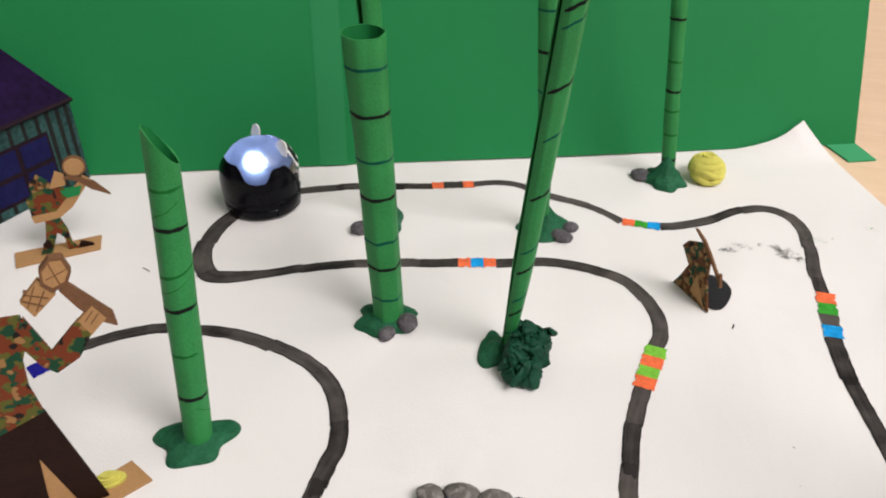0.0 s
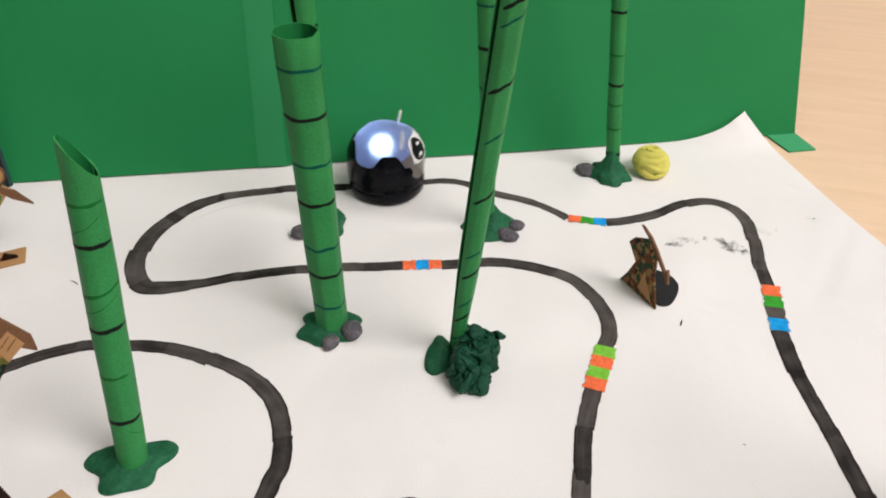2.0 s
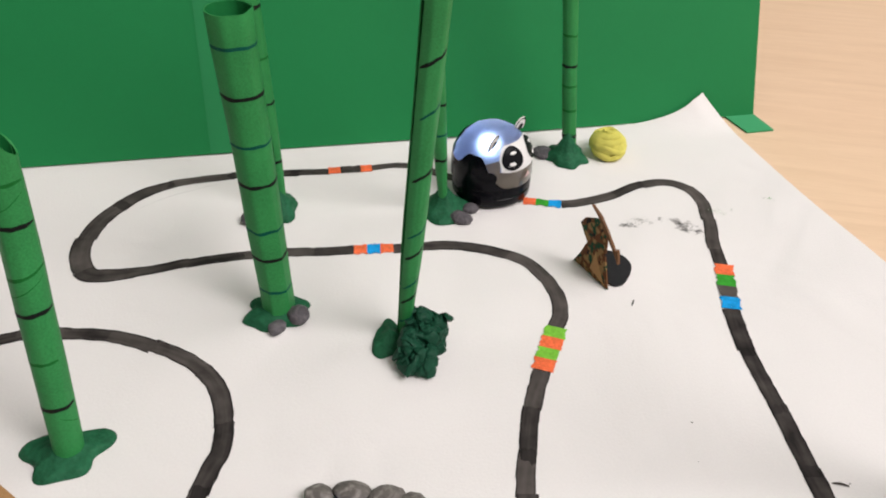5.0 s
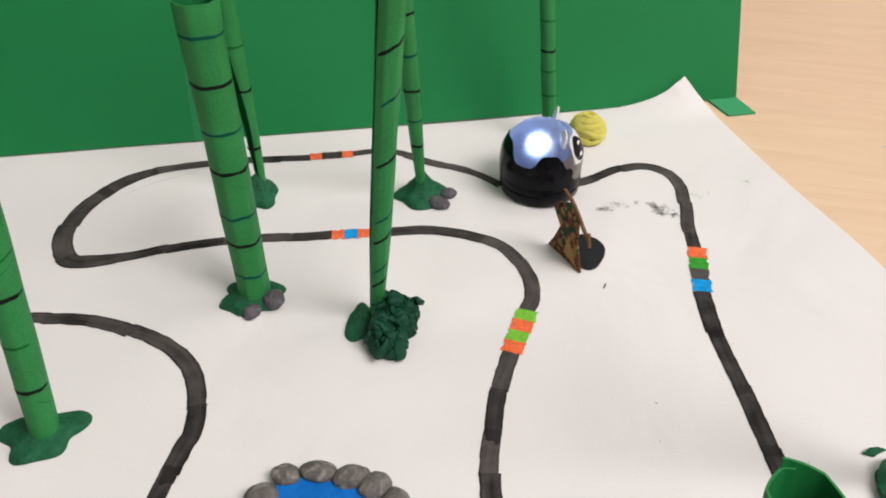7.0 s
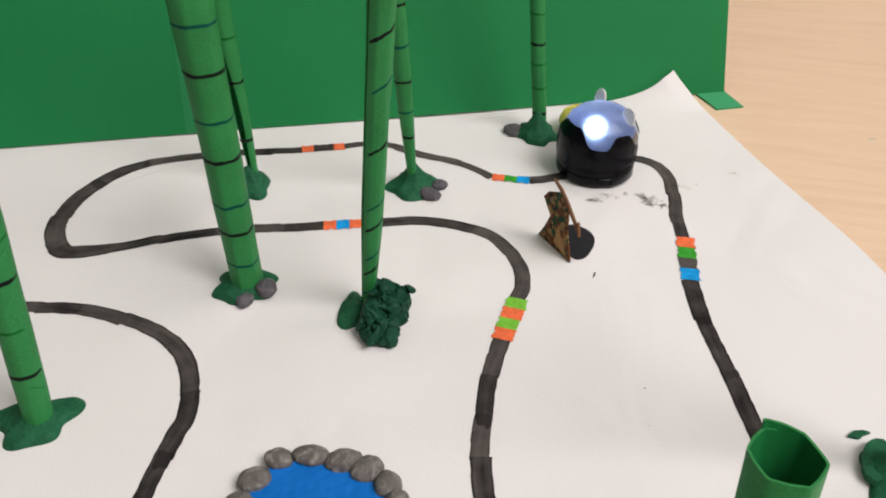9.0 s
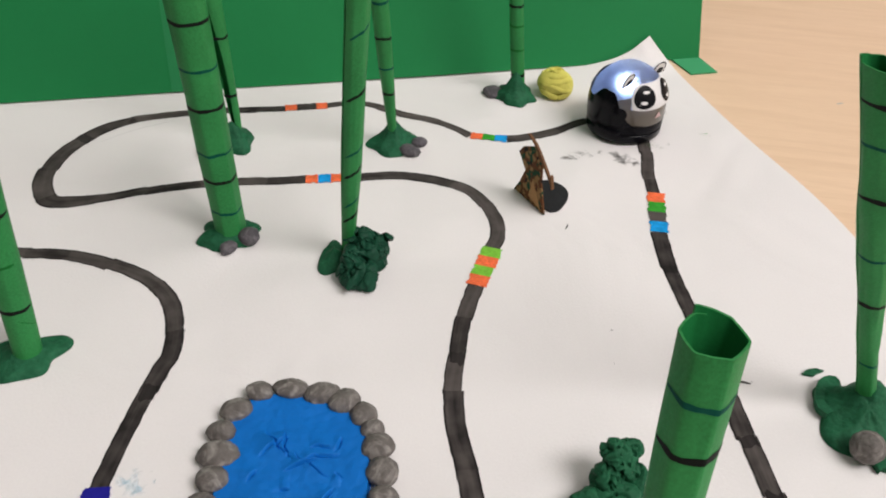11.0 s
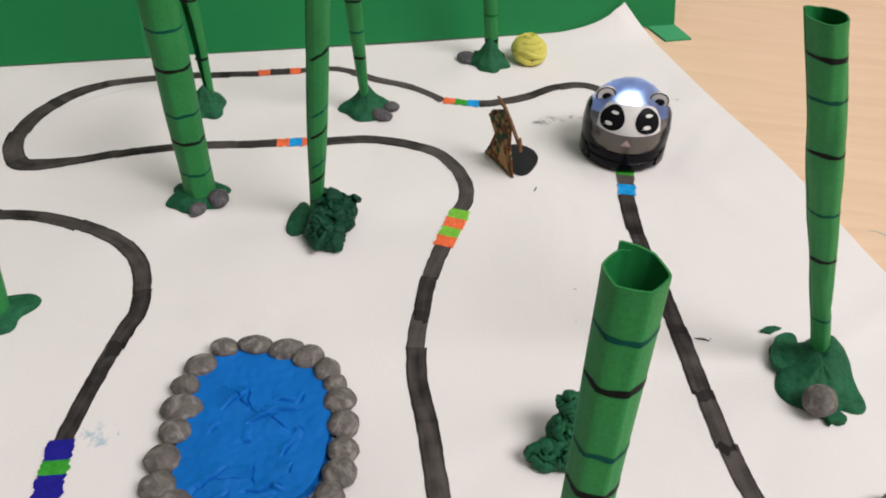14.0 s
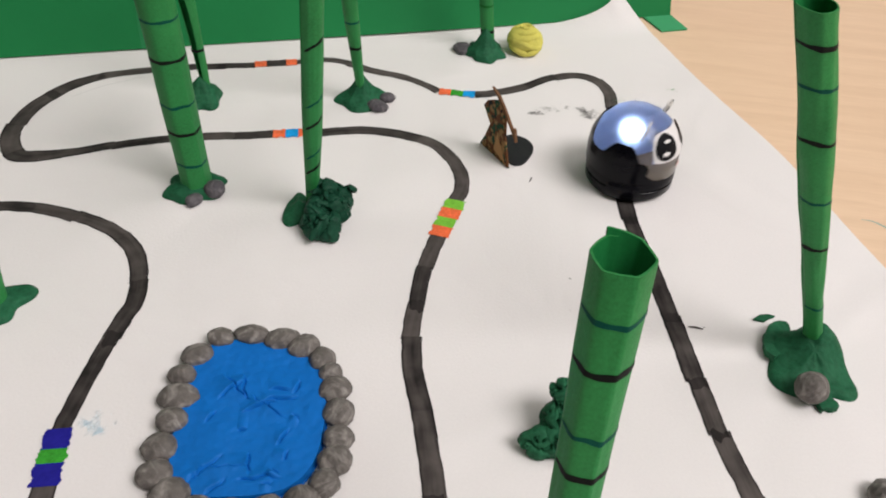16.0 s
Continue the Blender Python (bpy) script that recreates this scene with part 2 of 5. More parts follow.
CLAY_GREY = swirl_material("grey_clay", (0.135, 0.121, 0.112), (0.29, 0.268, 0.25))
CLAY_SLATE = swirl_material("slate_grey_clay", (0.088, 0.080, 0.090), (0.165, 0.152, 0.162))
CLAY_BLUE = material("blue_clay", (0.005, 0.148, 0.53), 0.5, 0.10, 600, 90, 0.35, gloss=0.15)
CLAY_YELLOW = material("yellow_clay", (0.63, 0.58, 0.13), 0.55, 0.12, 600, 120, 0.4)
INK_BLACK = ink_material("black_marker", (0.022, 0.019, 0.019), (0.130, 0.112, 0.105))
INK_DOUBLE = ink_material("black_marker_twice", (0.015, 0.013, 0.013), (0.050, 0.043, 0.042))
INK_ORANGE = material("orange_marker", (0.85, 0.165, 0.065), 0.65, 0.34, 1600, 260, 0.0)
INK_GREEN = material("green_marker", (0.045, 0.33, 0.035), 0.65, 0.34, 1600, 260, 0.0)
INK_LIME = material("lime_marker", (0.20, 0.52, 0.055), 0.65, 0.34, 1600, 260, 0.0)
INK_BLUE = material("blue_marker", (0.013, 0.31, 0.72), 0.65, 0.34, 1600, 260, 0.0)
INK_NAVY = material("dark_blue_marker", (0.018, 0.016, 0.26), 0.65, 0.15, 900, 200, 0.0)
INK_GREY = material("graphite_smudge", (0.17, 0.165, 0.16), 0.8, 0.5, 1200, 400, 0.0)
SMUDGE_DARK = smudge_material("rubbed_graphite", (0.075, 0.072, 0.068), 0.40, 1.0)
SMUDGE_PALE = smudge_material("faint_rubbed_graphite", (0.22, 0.215, 0.20), 0.50, 0.8)
SMUDGE_GREEN = smudge_material("faint_green_rub", (0.25, 0.45, 0.22), 0.47, 0.35)
SMUDGE_BLUE = smudge_material("faint_blue_rub", (0.25, 0.58, 0.78), 0.46, 0.7)
PENCIL = material("faint_pencil", (0.50, 0.49, 0.48), 0.8, 0.2, 900, 200, 0.0)
PEN_BLACK = material("black_pen", (0.008, 0.010, 0.009), 0.5, 0.2, 900, 200, 0.0)
INK_TEAL = material("faded_teal_pen", (0.30, 0.46, 0.42), 0.6, 0.2, 900, 200, 0.0)
PEN_TEAL = material("teal_pen", (0.004, 0.075, 0.055), 0.5, 0.2, 900, 200, 0.0)
PEN_GREEN = material("green_pen", (0.012, 0.13, 0.025), 0.5, 0.2, 900, 200, 0.0)
KRAFT = material("kraft_card", (0.42, 0.235, 0.105), 0.7, 0.12, 1500, 70, 0.1)
BROWN = material("brown_marker_card", (0.17, 0.085, 0.045), 0.65, 0.2, 1200, 150, 0.1)
TROUSER = material("dark_brown_marker_card", (0.020, 0.0085, 0.006), 0.6, 0.25, 1200, 150, 0.1)
BLACK_CARD = material("black_marker_card", (0.022, 0.020, 0.024), 0.5, 0.35, 1200, 150, 0.1, gloss=0.2)
CAMO = camo_material("camouflage_marker", 240, (0.100, 0.102, 0.020), (0.165, 0.036, 0.013))
CAMO_BROWN = camo_material("brown_camouflage_marker", 300, (0.27, 0.155, 0.062), (0.12, 0.045, 0.016))
WOOD = wood_material()
ROOF = material("purple_painted_card", (0.011, 0.003, 0.027), 0.6, 0.7, 400, 55, 0.15)
WALL_TEAL = material("teal_painted_card", (0.028, 0.070, 0.066), 0.6, 0.75, 500, 45, 0.1)
STRIPE = material("dark_teal_stripe", (0.018, 0.018, 0.017), 0.6, 0.3, 700, 100, 0.1)
FRAME_BROWN = material("dark_brown_paint", (0.017, 0.008, 0.013), 0.5, 0.3, 700, 100, 0.1)
WINDOW_BLUE = material("indigo_paint", (0.010, 0.010, 0.060), 0.4, 0.3, 700, 100, 0.1)
PLASTIC = material("black_gloss_plastic", (0.003, 0.003, 0.005), 0.2, 0.2, 900, 120, 0.02, gloss=0.13)
WHITE_STICKER = material("white_sticker", (0.74, 0.72, 0.72), 0.45, 0.03, 1200, 90, 0.02)
GREY_CARD = material("pale_grey_card", (0.78, 0.75, 0.73), 0.6, 0.05, 1200, 90, 0.05)
INK_EYE = material("black_printed_ink", (0.008, 0.008, 0.010), 0.35, 0.1, 1200, 90, 0.0)
PINK = material("pink_sticker", (0.55, 0.38, 0.36), 0.5, 0.05, 1200, 90, 0.0)
DOME = dome_material()
SMOKE = clear_material("smoky_plastic", (0.17, 0.14, 0.11), 0.35, 1.2, 0.4)
GLOW = glow_material("led_glow", (0.45, 0.62, 1.0), 16.0)
ROOM_WALL = material("cream_wall_paint", (0.50, 0.485, 0.455), 0.8, 0.04, 60, 3, 0.05)
ROOM_FLOOR = material("grey_vinyl_floor", (0.25, 0.24, 0.23), 0.6, 0.1, 60, 4, 0.05)
PANEL = glow_material("ceiling_diffuser", (1.0, 0.97, 0.94), 0.5)


# ---- helpers of this place ----
def finish(bm, name, mats, smooth=True):
    me = bpy.data.meshes.new(name)
    bm.normal_update()
    if smooth:
        for e in bm.edges:
            if len(e.link_faces) == 2 and e.calc_face_angle(0) > 0.95:
                e.smooth = False
    bm.to_mesh(me)
    bm.free()
    for m in mats if isinstance(mats, (list, tuple)) else [mats]:
        me.materials.append(m)
    for p in me.polygons:
        p.use_smooth = smooth
    return me


def part(name, bm, mat, parent, label="", smooth=True, at=None):
    ob = new(name, finish(bm, name, mat, smooth))
    ob.parent = parent
    if at is not None:
        ob.matrix_basis = at
    return tagged(ob, label) if label else ob


def thing(name, bm, mat, at, label, category, group="", kind="", smooth=True):
    ob = new(name, finish(bm, name, mat, smooth))
    ob.matrix_basis = at
    return tagged(ob, label, category, group, kind)


def holder(name, at, label, category, group="", kind=""):
    ob = new(name)
    ob.empty_display_size = 0.01
    ob.matrix_basis = at
    return tagged(ob, label, category, group, kind)


def at_mm(x, y, z=0.0, rx=0, ry=0, rz=0):
    return pose(x * MM, y * MM, z * MM, rx, ry, rz)


def box(bm, x0, y0, z0, x1, y1, z1, bevel=0.0, m=None):
    """A box in millimetres."""
    vs = [bm.verts.new((x * MM, y * MM, z * MM)) for x in (x0, x1) for y in (y0, y1) for z in (z0, z1)]
    fs = [bm.faces.new([vs[i] for i in f]) for f in ((0, 1, 3, 2), (4, 6, 7, 5), (0, 4, 5, 1), (2, 3, 7, 6), (0, 2, 6, 4), (1, 5, 7, 3))]
    if bevel:
        bmesh.ops.bevel(bm, geom=list({e for f in fs for e in f.edges}), offset=bevel * MM, segments=2, affect="EDGES")
    if m is not None:
        bmesh.ops.transform(bm, matrix=m, verts=[v for v in bm.verts if v in set(vs)])
    return bm


def slab(bm, outline, z0, z1, slot=0, upright=False):
    """A flat piece from an outline in millimetres, between z0 and z1; upright: the outline is (along, up)."""
    def put(p, h):
        return (p[0] * MM, h * MM, p[1] * MM) if upright else (p[0] * MM, p[1] * MM, h * MM)
    low = [bm.verts.new(put(p, z0)) for p in outline]
    top = [bm.verts.new(put(p, z1)) for p in outline]
    fs = [bm.faces.new(top), bm.faces.new(low[::-1])]
    n = len(outline)
    for i in range(n):
        fs.append(bm.faces.new((low[i], low[(i + 1) % n], top[(i + 1) % n], top[i])))
    for f in fs:
        f.material_index = slot
    bmesh.ops.recalc_face_normals(bm, faces=fs)
    return bm


def oval(cx, cy, rx, ry, n=20, turn=0.0):
    c, s = math.cos(radians(turn)), math.sin(radians(turn))
    out = []
    for i in range(n):
        a = 2 * math.pi * i / n
        x, y = rx * math.cos(a), ry * math.sin(a)
        out.append((cx + c * x - s * y, cy + s * x + c * y))
    return out


def rounded(pts, times=2):
    """The outline with its corners cut twice over."""
    for _ in range(times):
        out = []
        for (x0, y0), (x1, y1) in zip(pts, pts[1:] + pts[:1]):
            out += [(0.78 * x0 + 0.22 * x1, 0.78 * y0 + 0.22 * y1), (0.22 * x0 + 0.78 * x1, 0.22 * y0 + 0.78 * y1)]
        pts = out
    return pts


def wob(x, y, z, k):
    return noise.noise(Vector((x * k, y * k, z * k)))


# ---- the room ----
def room():
    sx, sy, low, high = 3.0, 3.2, -0.75, 2.05
    def plate(name, x0, y0, z0, x1, y1, z1, mat, label, cat):
        bm = bmesh.new()
        box(bm, x0 * 1000, y0 * 1000, z0 * 1000, x1 * 1000, y1 * 1000, z1 * 1000)
        thing(name, bm, mat, Matrix(), label, cat, kind="structure", smooth=False)
    plate("floor", -sx, -sy, low - 0.1, sx, sy, low, ROOM_FLOOR, "grey vinyl floor of the room", "floor")
    plate("ceiling", -sx, -sy, high, sx, sy, high + 0.1, ROOM_WALL, "pale painted ceiling of the room", "ceiling")
    plate("wall_north", -sx, sy, low, sx, sy + 0.1, high, ROOM_WALL, "plain cream painted wall", "wall")
    plate("wall_south", -sx, -sy - 0.1, low, sx, -sy, high, ROOM_WALL, "plain cream painted wall", "wall")
    plate("wall_east", sx, -sy, low, sx + 0.1, sy, high, ROOM_WALL, "plain cream painted wall", "wall")
    plate("wall_west", -sx - 0.1, -sy, low, -sx, sy, high, ROOM_WALL, "plain cream painted wall", "wall")
    for lx, ly, k in LIGHTS:
        h = holder("ceiling_light", pose(lx, ly, 2.0), "flat rectangular white ceiling light panel", "ceiling light", "ceiling lights")
        bm = bmesh.new()
        box(bm, -870, -570, 20, 870, 570, 48)
        part("frame", bm, ROOM_WALL, h, smooth=False)
        bm = bmesh.new()
        box(bm, -850, -550, 12, 850, 550, 18)
        part("diffuser", bm, PANEL, h, smooth=False)


def table():
    h = holder("table", pose(0.1, 0.15, -0.0004), "pale maple table with a smooth grained top", "table")
    bm = bmesh.new()
    box(bm, -800, -600, -28, 800, 600, 0, 2)
    part("tabletop", bm, WOOD, h, smooth=False)
    for x in (-740, 740):
        for y in (-540, 540):
            bm = bmesh.new()
            box(bm, x - 25, y - 25, -749, x + 25, y + 25, -28, 3)
            part("leg", bm, GREY_CARD, h, smooth=False)
    return h


# ---- backdrop and paper ----
BASE0, BASE_DIR = Vector((-157.0, 54.6)), Vector((0.991, 0.134)).normalized()
BASE_NRM = Vector((-BASE_DIR.y, BASE_DIR.x))
BACK_LEAN = 20.0


def base_y(x):
    return BASE0.y + (x - BASE0.x) * BASE_DIR.y / BASE_DIR.x


def foot_bow(x):
    return -1.7 * math.exp(-((x + 138) / 70) ** 2)


def backdrop():
    turn = math.degrees(math.atan2(BASE_DIR.y, BASE_DIR.x))
    h = holder("backdrop", at_mm(179.4, base_y(179.4) + 1.0, 0.0, 0, 0, turn), "tall green card backdrop of two overlapping sheets leaning back", "backdrop")
    lean = pose(0, 0, 0, -BACK_LEAN)
    def sheet(name, x0, x1, off, height, label, bow):
        bm = bmesh.new()
        nx, nz = 24, 14
        grid = {}
        for side, dy in ((0, 0.0), (1, 0.7)):
            for i in range(nx + 1):
                for j in range(nz + 1):
                    x, z = x0 + (x1 - x0) * i / nx, 0.3 + height * j / nz
                    y = off + dy + bow * math.sin(math.pi * i / nx) * (j / nz) + 0.5 * wob(x, z, 3, 0.02) + foot_bow(x)
                    grid[side, i, j] = bm.verts.new((lean @ Vector((x, y, z))) * MM)
        for i in range(nx):
            for j in range(nz):
                bm.faces.new((grid[0, i, j], grid[0, i + 1, j], grid[0, i + 1, j + 1], grid[0, i, j + 1]))
                bm.faces.new((grid[1, i, j], grid[1, i, j + 1], grid[1, i + 1, j + 1], grid[1, i + 1, j]))
        for i in range(nx):
            for j in (0, nz):
                bm.faces.new((grid[0, i, j], grid[1, i, j], grid[1, i + 1, j], grid[0, i + 1, j]))
        for j in range(nz):
            for i in (0, nx):
                bm.faces.new((grid[0, i, j], grid[0, i, j + 1], grid[1, i, j + 1], grid[1, i, j]))
        bmesh.ops.recalc_face_normals(bm, faces=bm.faces[:])
        part(name, bm, CARD_GREEN, h, label)
    sheet("sheet", -244, 0, 0.0, 215, "green card sheet with a foot tab", 1.0)
    sheet("sheet", -480, -232, -0.9, 215, "second green card sheet overlapping the first", 0.0)
    bm = bmesh.new()
    for k in range(12):
        z0, z1 = 0.4 + 214 * k / 12, 0.4 + 214 * (k + 1) / 12
        quad = [(x, -1.08 + 0.5 * wob(x, z, 3, 0.02) + foot_bow(x), z) for x, z in ((-244, z0), (-232.3, z0), (-232.3, z1), (-244, z1))]
        bm.faces.new([bm.verts.new((lean @ Vector(q)) * MM) for q in quad])
    bmesh.ops.remove_doubles(bm, verts=bm.verts[:], dist=1e-5)
    part("joining_strip", bm, STRIP_GREEN, h, "paler glossy strip along the join of the sheets")
    bm = bmesh.new()
    slab(bm, [(-14, 0.6), (0.2, 0.6), (2.0, -15.2), (-11, -15.6)], -0.2, 0.5)
    part("foot_tab", bm, TAB_GREEN, h, "small green tab folded flat on the table", smooth=False)


def paper_sheet():
    h = holder("paper_sheet", Matrix(), "large white paper sheet with a curled-up corner", "paper")
    bm = bmesh.new()
    nu, nv = 90, 120
    tip_s = 6.0
    grid = {}
    def back_edge(u):
        x = -360 + (162.0 + 360) * u
        k = max(0.0, (x - 124) / 38.0)
        off = 3.0 - 2.6 * min(1.0, max(0.0, (x - 108) / 14))
        return Vector((x, base_y(x) + off)) + BASE_NRM * (tip_s * k ** 2.5 + 0.8 * max(0.0, (k - 0.72) / 0.28) ** 2)
    for i in range(nu + 1):
        u = 1 - (1 - i / nu) ** 1.6
        front = Vector((-360 + 606 * u, -330))
        back = back_edge(u)
        for j in range(nv + 1):
            v = 1 - (1 - j / nv) ** 2.2
            p = front.lerp(back, v)
            p = p + Vector((3.6 * math.exp(-((p.y + 18) / 38) ** 2) * u ** 6, 0))
            s = (p - BASE0).dot(BASE_NRM)
            z = 0.0
            fold, radius = -17.0, 22.0
            if s > fold:
                a = min((s - fold) / radius, radians(90 - BACK_LEAN))
                rest = (s - fold) - a * radius
                flat = radius * math.sin(a) + rest * math.cos(a)
                z = radius * (1 - math.cos(a)) + rest * math.sin(a)
                w = min(1.0, max(0.0, (p.x - 117) / 38)) ** 1.3
                p = p + BASE_NRM * (flat - (s - fold)) * w
                z *= w
                p = p - Vector((9.5 * z / 13.0, 0))
            grid[0, i, j] = bm.verts.new((p.x * MM, p.y * MM, z * MM))
            grid[1, i, j] = bm.verts.new((p.x * MM, p.y * MM, (z - 0.25) * MM))
    for i in range(nu):
        for j in range(nv):
            bm.faces.new((grid[0, i, j], grid[0, i + 1, j], grid[0, i + 1, j + 1], grid[0, i, j + 1]))
            bm.faces.new((grid[1, i, j], grid[1, i, j + 1], grid[1, i + 1, j + 1], grid[1, i + 1, j]))
    for j in range(nv):
        bm.faces.new((grid[0, nu, j], grid[1, nu, j], grid[1, nu, j + 1], grid[0, nu, j + 1]))
    for i in range(nu):
        bm.faces.new((grid[0, i, nv], grid[0, i + 1, nv], grid[1, i + 1, nv], grid[1, i, nv]))
    part("sheet", bm, PAPER, h)
    return h


# ---- drawn track ----
def spline(pts, step=1.2):
    """Points along a smooth curve through pts, in millimetres."""
    p = [Vector(q) for q in pts]
    p = [p[0] * 2 - p[1]] + p + [p[-1] * 2 - p[-2]]
    out = []
    for i in range(1, len(p) - 2):
        a, b, c, d = p[i - 1:i + 3]
        n = max(2, int((c - b).length / step))
        for k in range(n):
            t = k / n
            out.append(0.5 * ((2 * b) + (c - a) * t + (2 * a - 5 * b + 4 * c - d) * t * t + (3 * b - a - 3 * c + d) * t ** 3))
    out.append(p[-2])
    return out


def track(parent, pts, width, seed, name="track_line"):
    """A thick marker line made of overlapping strokes with uneven edges."""
    line = [q + Vector((-0.1, -0.1)) for q in spline(pts)]
    rnd = random.Random(seed)
    width -= 0.1

    def ribbon(i, j, w, shift, skew, z, ink, name, label, ragged):
        bm = bmesh.new()
        uv = bm.loops.layers.uv.new("UVMap")
        rows = []
        for k in range(i, j + 1):
            q = line[k]
            d = (line[min(k + 1, len(line) - 1)] - line[max(k - 1, 0)]).normalized()
            nrm = Vector((-d.y, d.x))
            row = []
            for c in range(5):
                f = c / 4 - 0.5
                e = (1.0 * min(1.0, max(0.0, (-70 - q.x) / 12)) if seed == 2 else 0.0) + 0.26 * wob(q.x, q.y, seed + 9 * (c > 2), 0.45) + 0.10 * wob(q.x, q.y, seed + 3 * c, 1.4)
                p = q + nrm * (f * (w + 2 * e) + shift + skew * ((k - i) / max(1, j - i) - 0.5))
                if k in (i, j):
                    p = p + d * ragged * wob(f * 6, k, seed, 1.0)
                row.append((bm.verts.new((p.x * MM, p.y * MM, z * MM)), (k * 1.2 + seed * 40, f)))
            rows.append(row)
        for r0, r1 in zip(rows, rows[1:]):
            for c in range(4):
                quad = (r0[c], r1[c], r1[c + 1], r0[c + 1])
                face = bm.faces.new([v for v, _ in quad])
                for loop, (_, t) in zip(face.loops, quad):
                    loop[uv].uv = t
        part(name, bm, ink, parent, label, smooth=False)

    i = level = 0
    while i < len(line) - 1:
        n = rnd.randint(11, 21)
        j = min(len(line) - 1, i + n)
        if len(line) - 1 - j < 5:
            j = len(line) - 1
        w = width * rnd.uniform(0.92, 1.08)
        shift = rnd.uniform(-0.3, 0.3)
        level = (level + 1) % 3
        skew = rnd.uniform(-0.7, 0.7)
        ribbon(max(0, i - 1), j, w, shift, skew, 0.08 + 0.025 * level, INK_BLACK, name, "thick black marker stroke drawn on the paper", 0.8)
        if i > 2 and rnd.random() < 0.3:
            ribbon(max(0, i - rnd.randint(1, 2)), min(len(line) - 1, i + rnd.randint(1, 2)), w * rnd.uniform(0.75, 1.0), shift + rnd.uniform(-0.4, 0.4), 0.4, 0.19, INK_DOUBLE, "overlap", "darker overlap of two marker strokes", 2.2)
        i = j


def code(parent, a, b, width, inks, name="colour_code", shares=None):
    """Colour patches drawn one after the other from a to b."""
    a, b = Vector(a), Vector(b)
    shares = shares or [1 / len(inks)] * len(inks)
    u = (b - a).normalized()
    nrm = Vector((-u.y, u.x))
    labels = {INK_ORANGE: "orange", INK_GREEN: "green", INK_LIME: "lime green", INK_BLUE: "bright blue", INK_NAVY: "dark blue", INK_BLACK: "black"}
    for i, ink in enumerate(inks):
        s, e = a.lerp(b, sum(shares[:i])) - u * 0.1, a.lerp(b, sum(shares[:i + 1])) + u * 0.1
        bm = bmesh.new()
        def edge(side):
            pts = []
            for k in range(19):
                q = s.lerp(e, k / 18)
                pts.append(q + nrm * side * (width / 2 + 0.75 * wob(q.x, q.y, side + i, 0.6) + 0.45 * wob(q.x, q.y, side + 3 * i, 2.6)))
            return pts
        ring = edge(1) + edge(-1)[::-1]
        vs = [bm.verts.new((p.x * MM, p.y * MM, (0.30 + 0.006 * (i % 2)) * MM)) for p in ring]
        bm.faces.new(vs[::-1])
        part(name, bm, ink, parent, labels[ink] + " marker patch on the track", smooth=False)


def blot(parent, name, x, y, rx, ry, turn, ink, seed, label, count=7):
    rnd = random.Random(seed)
    bm = bmesh.new()
    for k in range(count):
        a, r = rnd.uniform(0, 6.28), rnd.uniform(0, 1) ** 0.7
        cx, cy = rx * r * math.cos(a), ry * r * math.sin(a)
        sx, sy = rx * 0.22 * rnd.random() ** 2 + 0.05, ry * 0.2 * rnd.random() ** 2 + 0.04
        pts = oval(cx, cy, sx, sy, 10, rnd.uniform(-30, 30))
        pts = [(px + 0.5 * sx * wob(px, py, k, 2.0), py + 0.5 * sy * wob(px, py, k + 5, 2.0)) for px, py in pts]
        bm.faces.new([bm.verts.new((px * MM, py * MM, (0.10 + 0.002 * k) * MM)) for px, py in pts])
    part(name, bm, ink, parent, label, smooth=False, at=at_mm(x, y, 0, 0, 0, turn))


def rub(parent, x, y, rx, ry, turn, ink, label):
    """A rubbed patch: an oval whose UV runs from -1 to 1 for its thinning rim."""
    bm = bmesh.new()
    uv = bm.loops.layers.uv.new("UVMap")
    ring = oval(0, 0, 1, 1, 28)
    mid = bm.verts.new((0, 0, 0.12 * MM))
    rim = [bm.verts.new((px * rx * MM, py * ry * MM, 0.12 * MM)) for px, py in ring]
    for k in range(28):
        f = bm.faces.new((mid, rim[k], rim[(k + 1) % 28]))
        for loop, t in zip(f.loops, ((0, 0), ring[k], ring[(k + 1) % 28])):
            loop[uv].uv = t
    part("smudge", bm, ink, parent, label, smooth=False, at=at_mm(x, y, 0, 0, 0, turn))


def stroke(parent, pts, width, ink, label, z=0.2):
    """A thin pen stroke that thins out at both ends."""
    bm = bmesh.new()
    line = spline(pts, 0.5)
    prev = None
    for k, q in enumerate(line):
        d = (line[min(k + 1, len(line) - 1)] - line[max(k - 1, 0)]).normalized()
        w = width * (0.3 + 0.7 * math.sin(math.pi * (k + 0.5) / len(line)))
        nrm = Vector((-d.y, d.x)) * w / 2
        pair = [bm.verts.new((v.x * MM, v.y * MM, z * MM)) for v in (q + nrm, q - nrm)]
        if prev:
            bm.faces.new((prev[1], pair[1], pair[0], prev[0]))
        prev = pair
    part("pen_mark", bm, ink, parent, label, smooth=False)


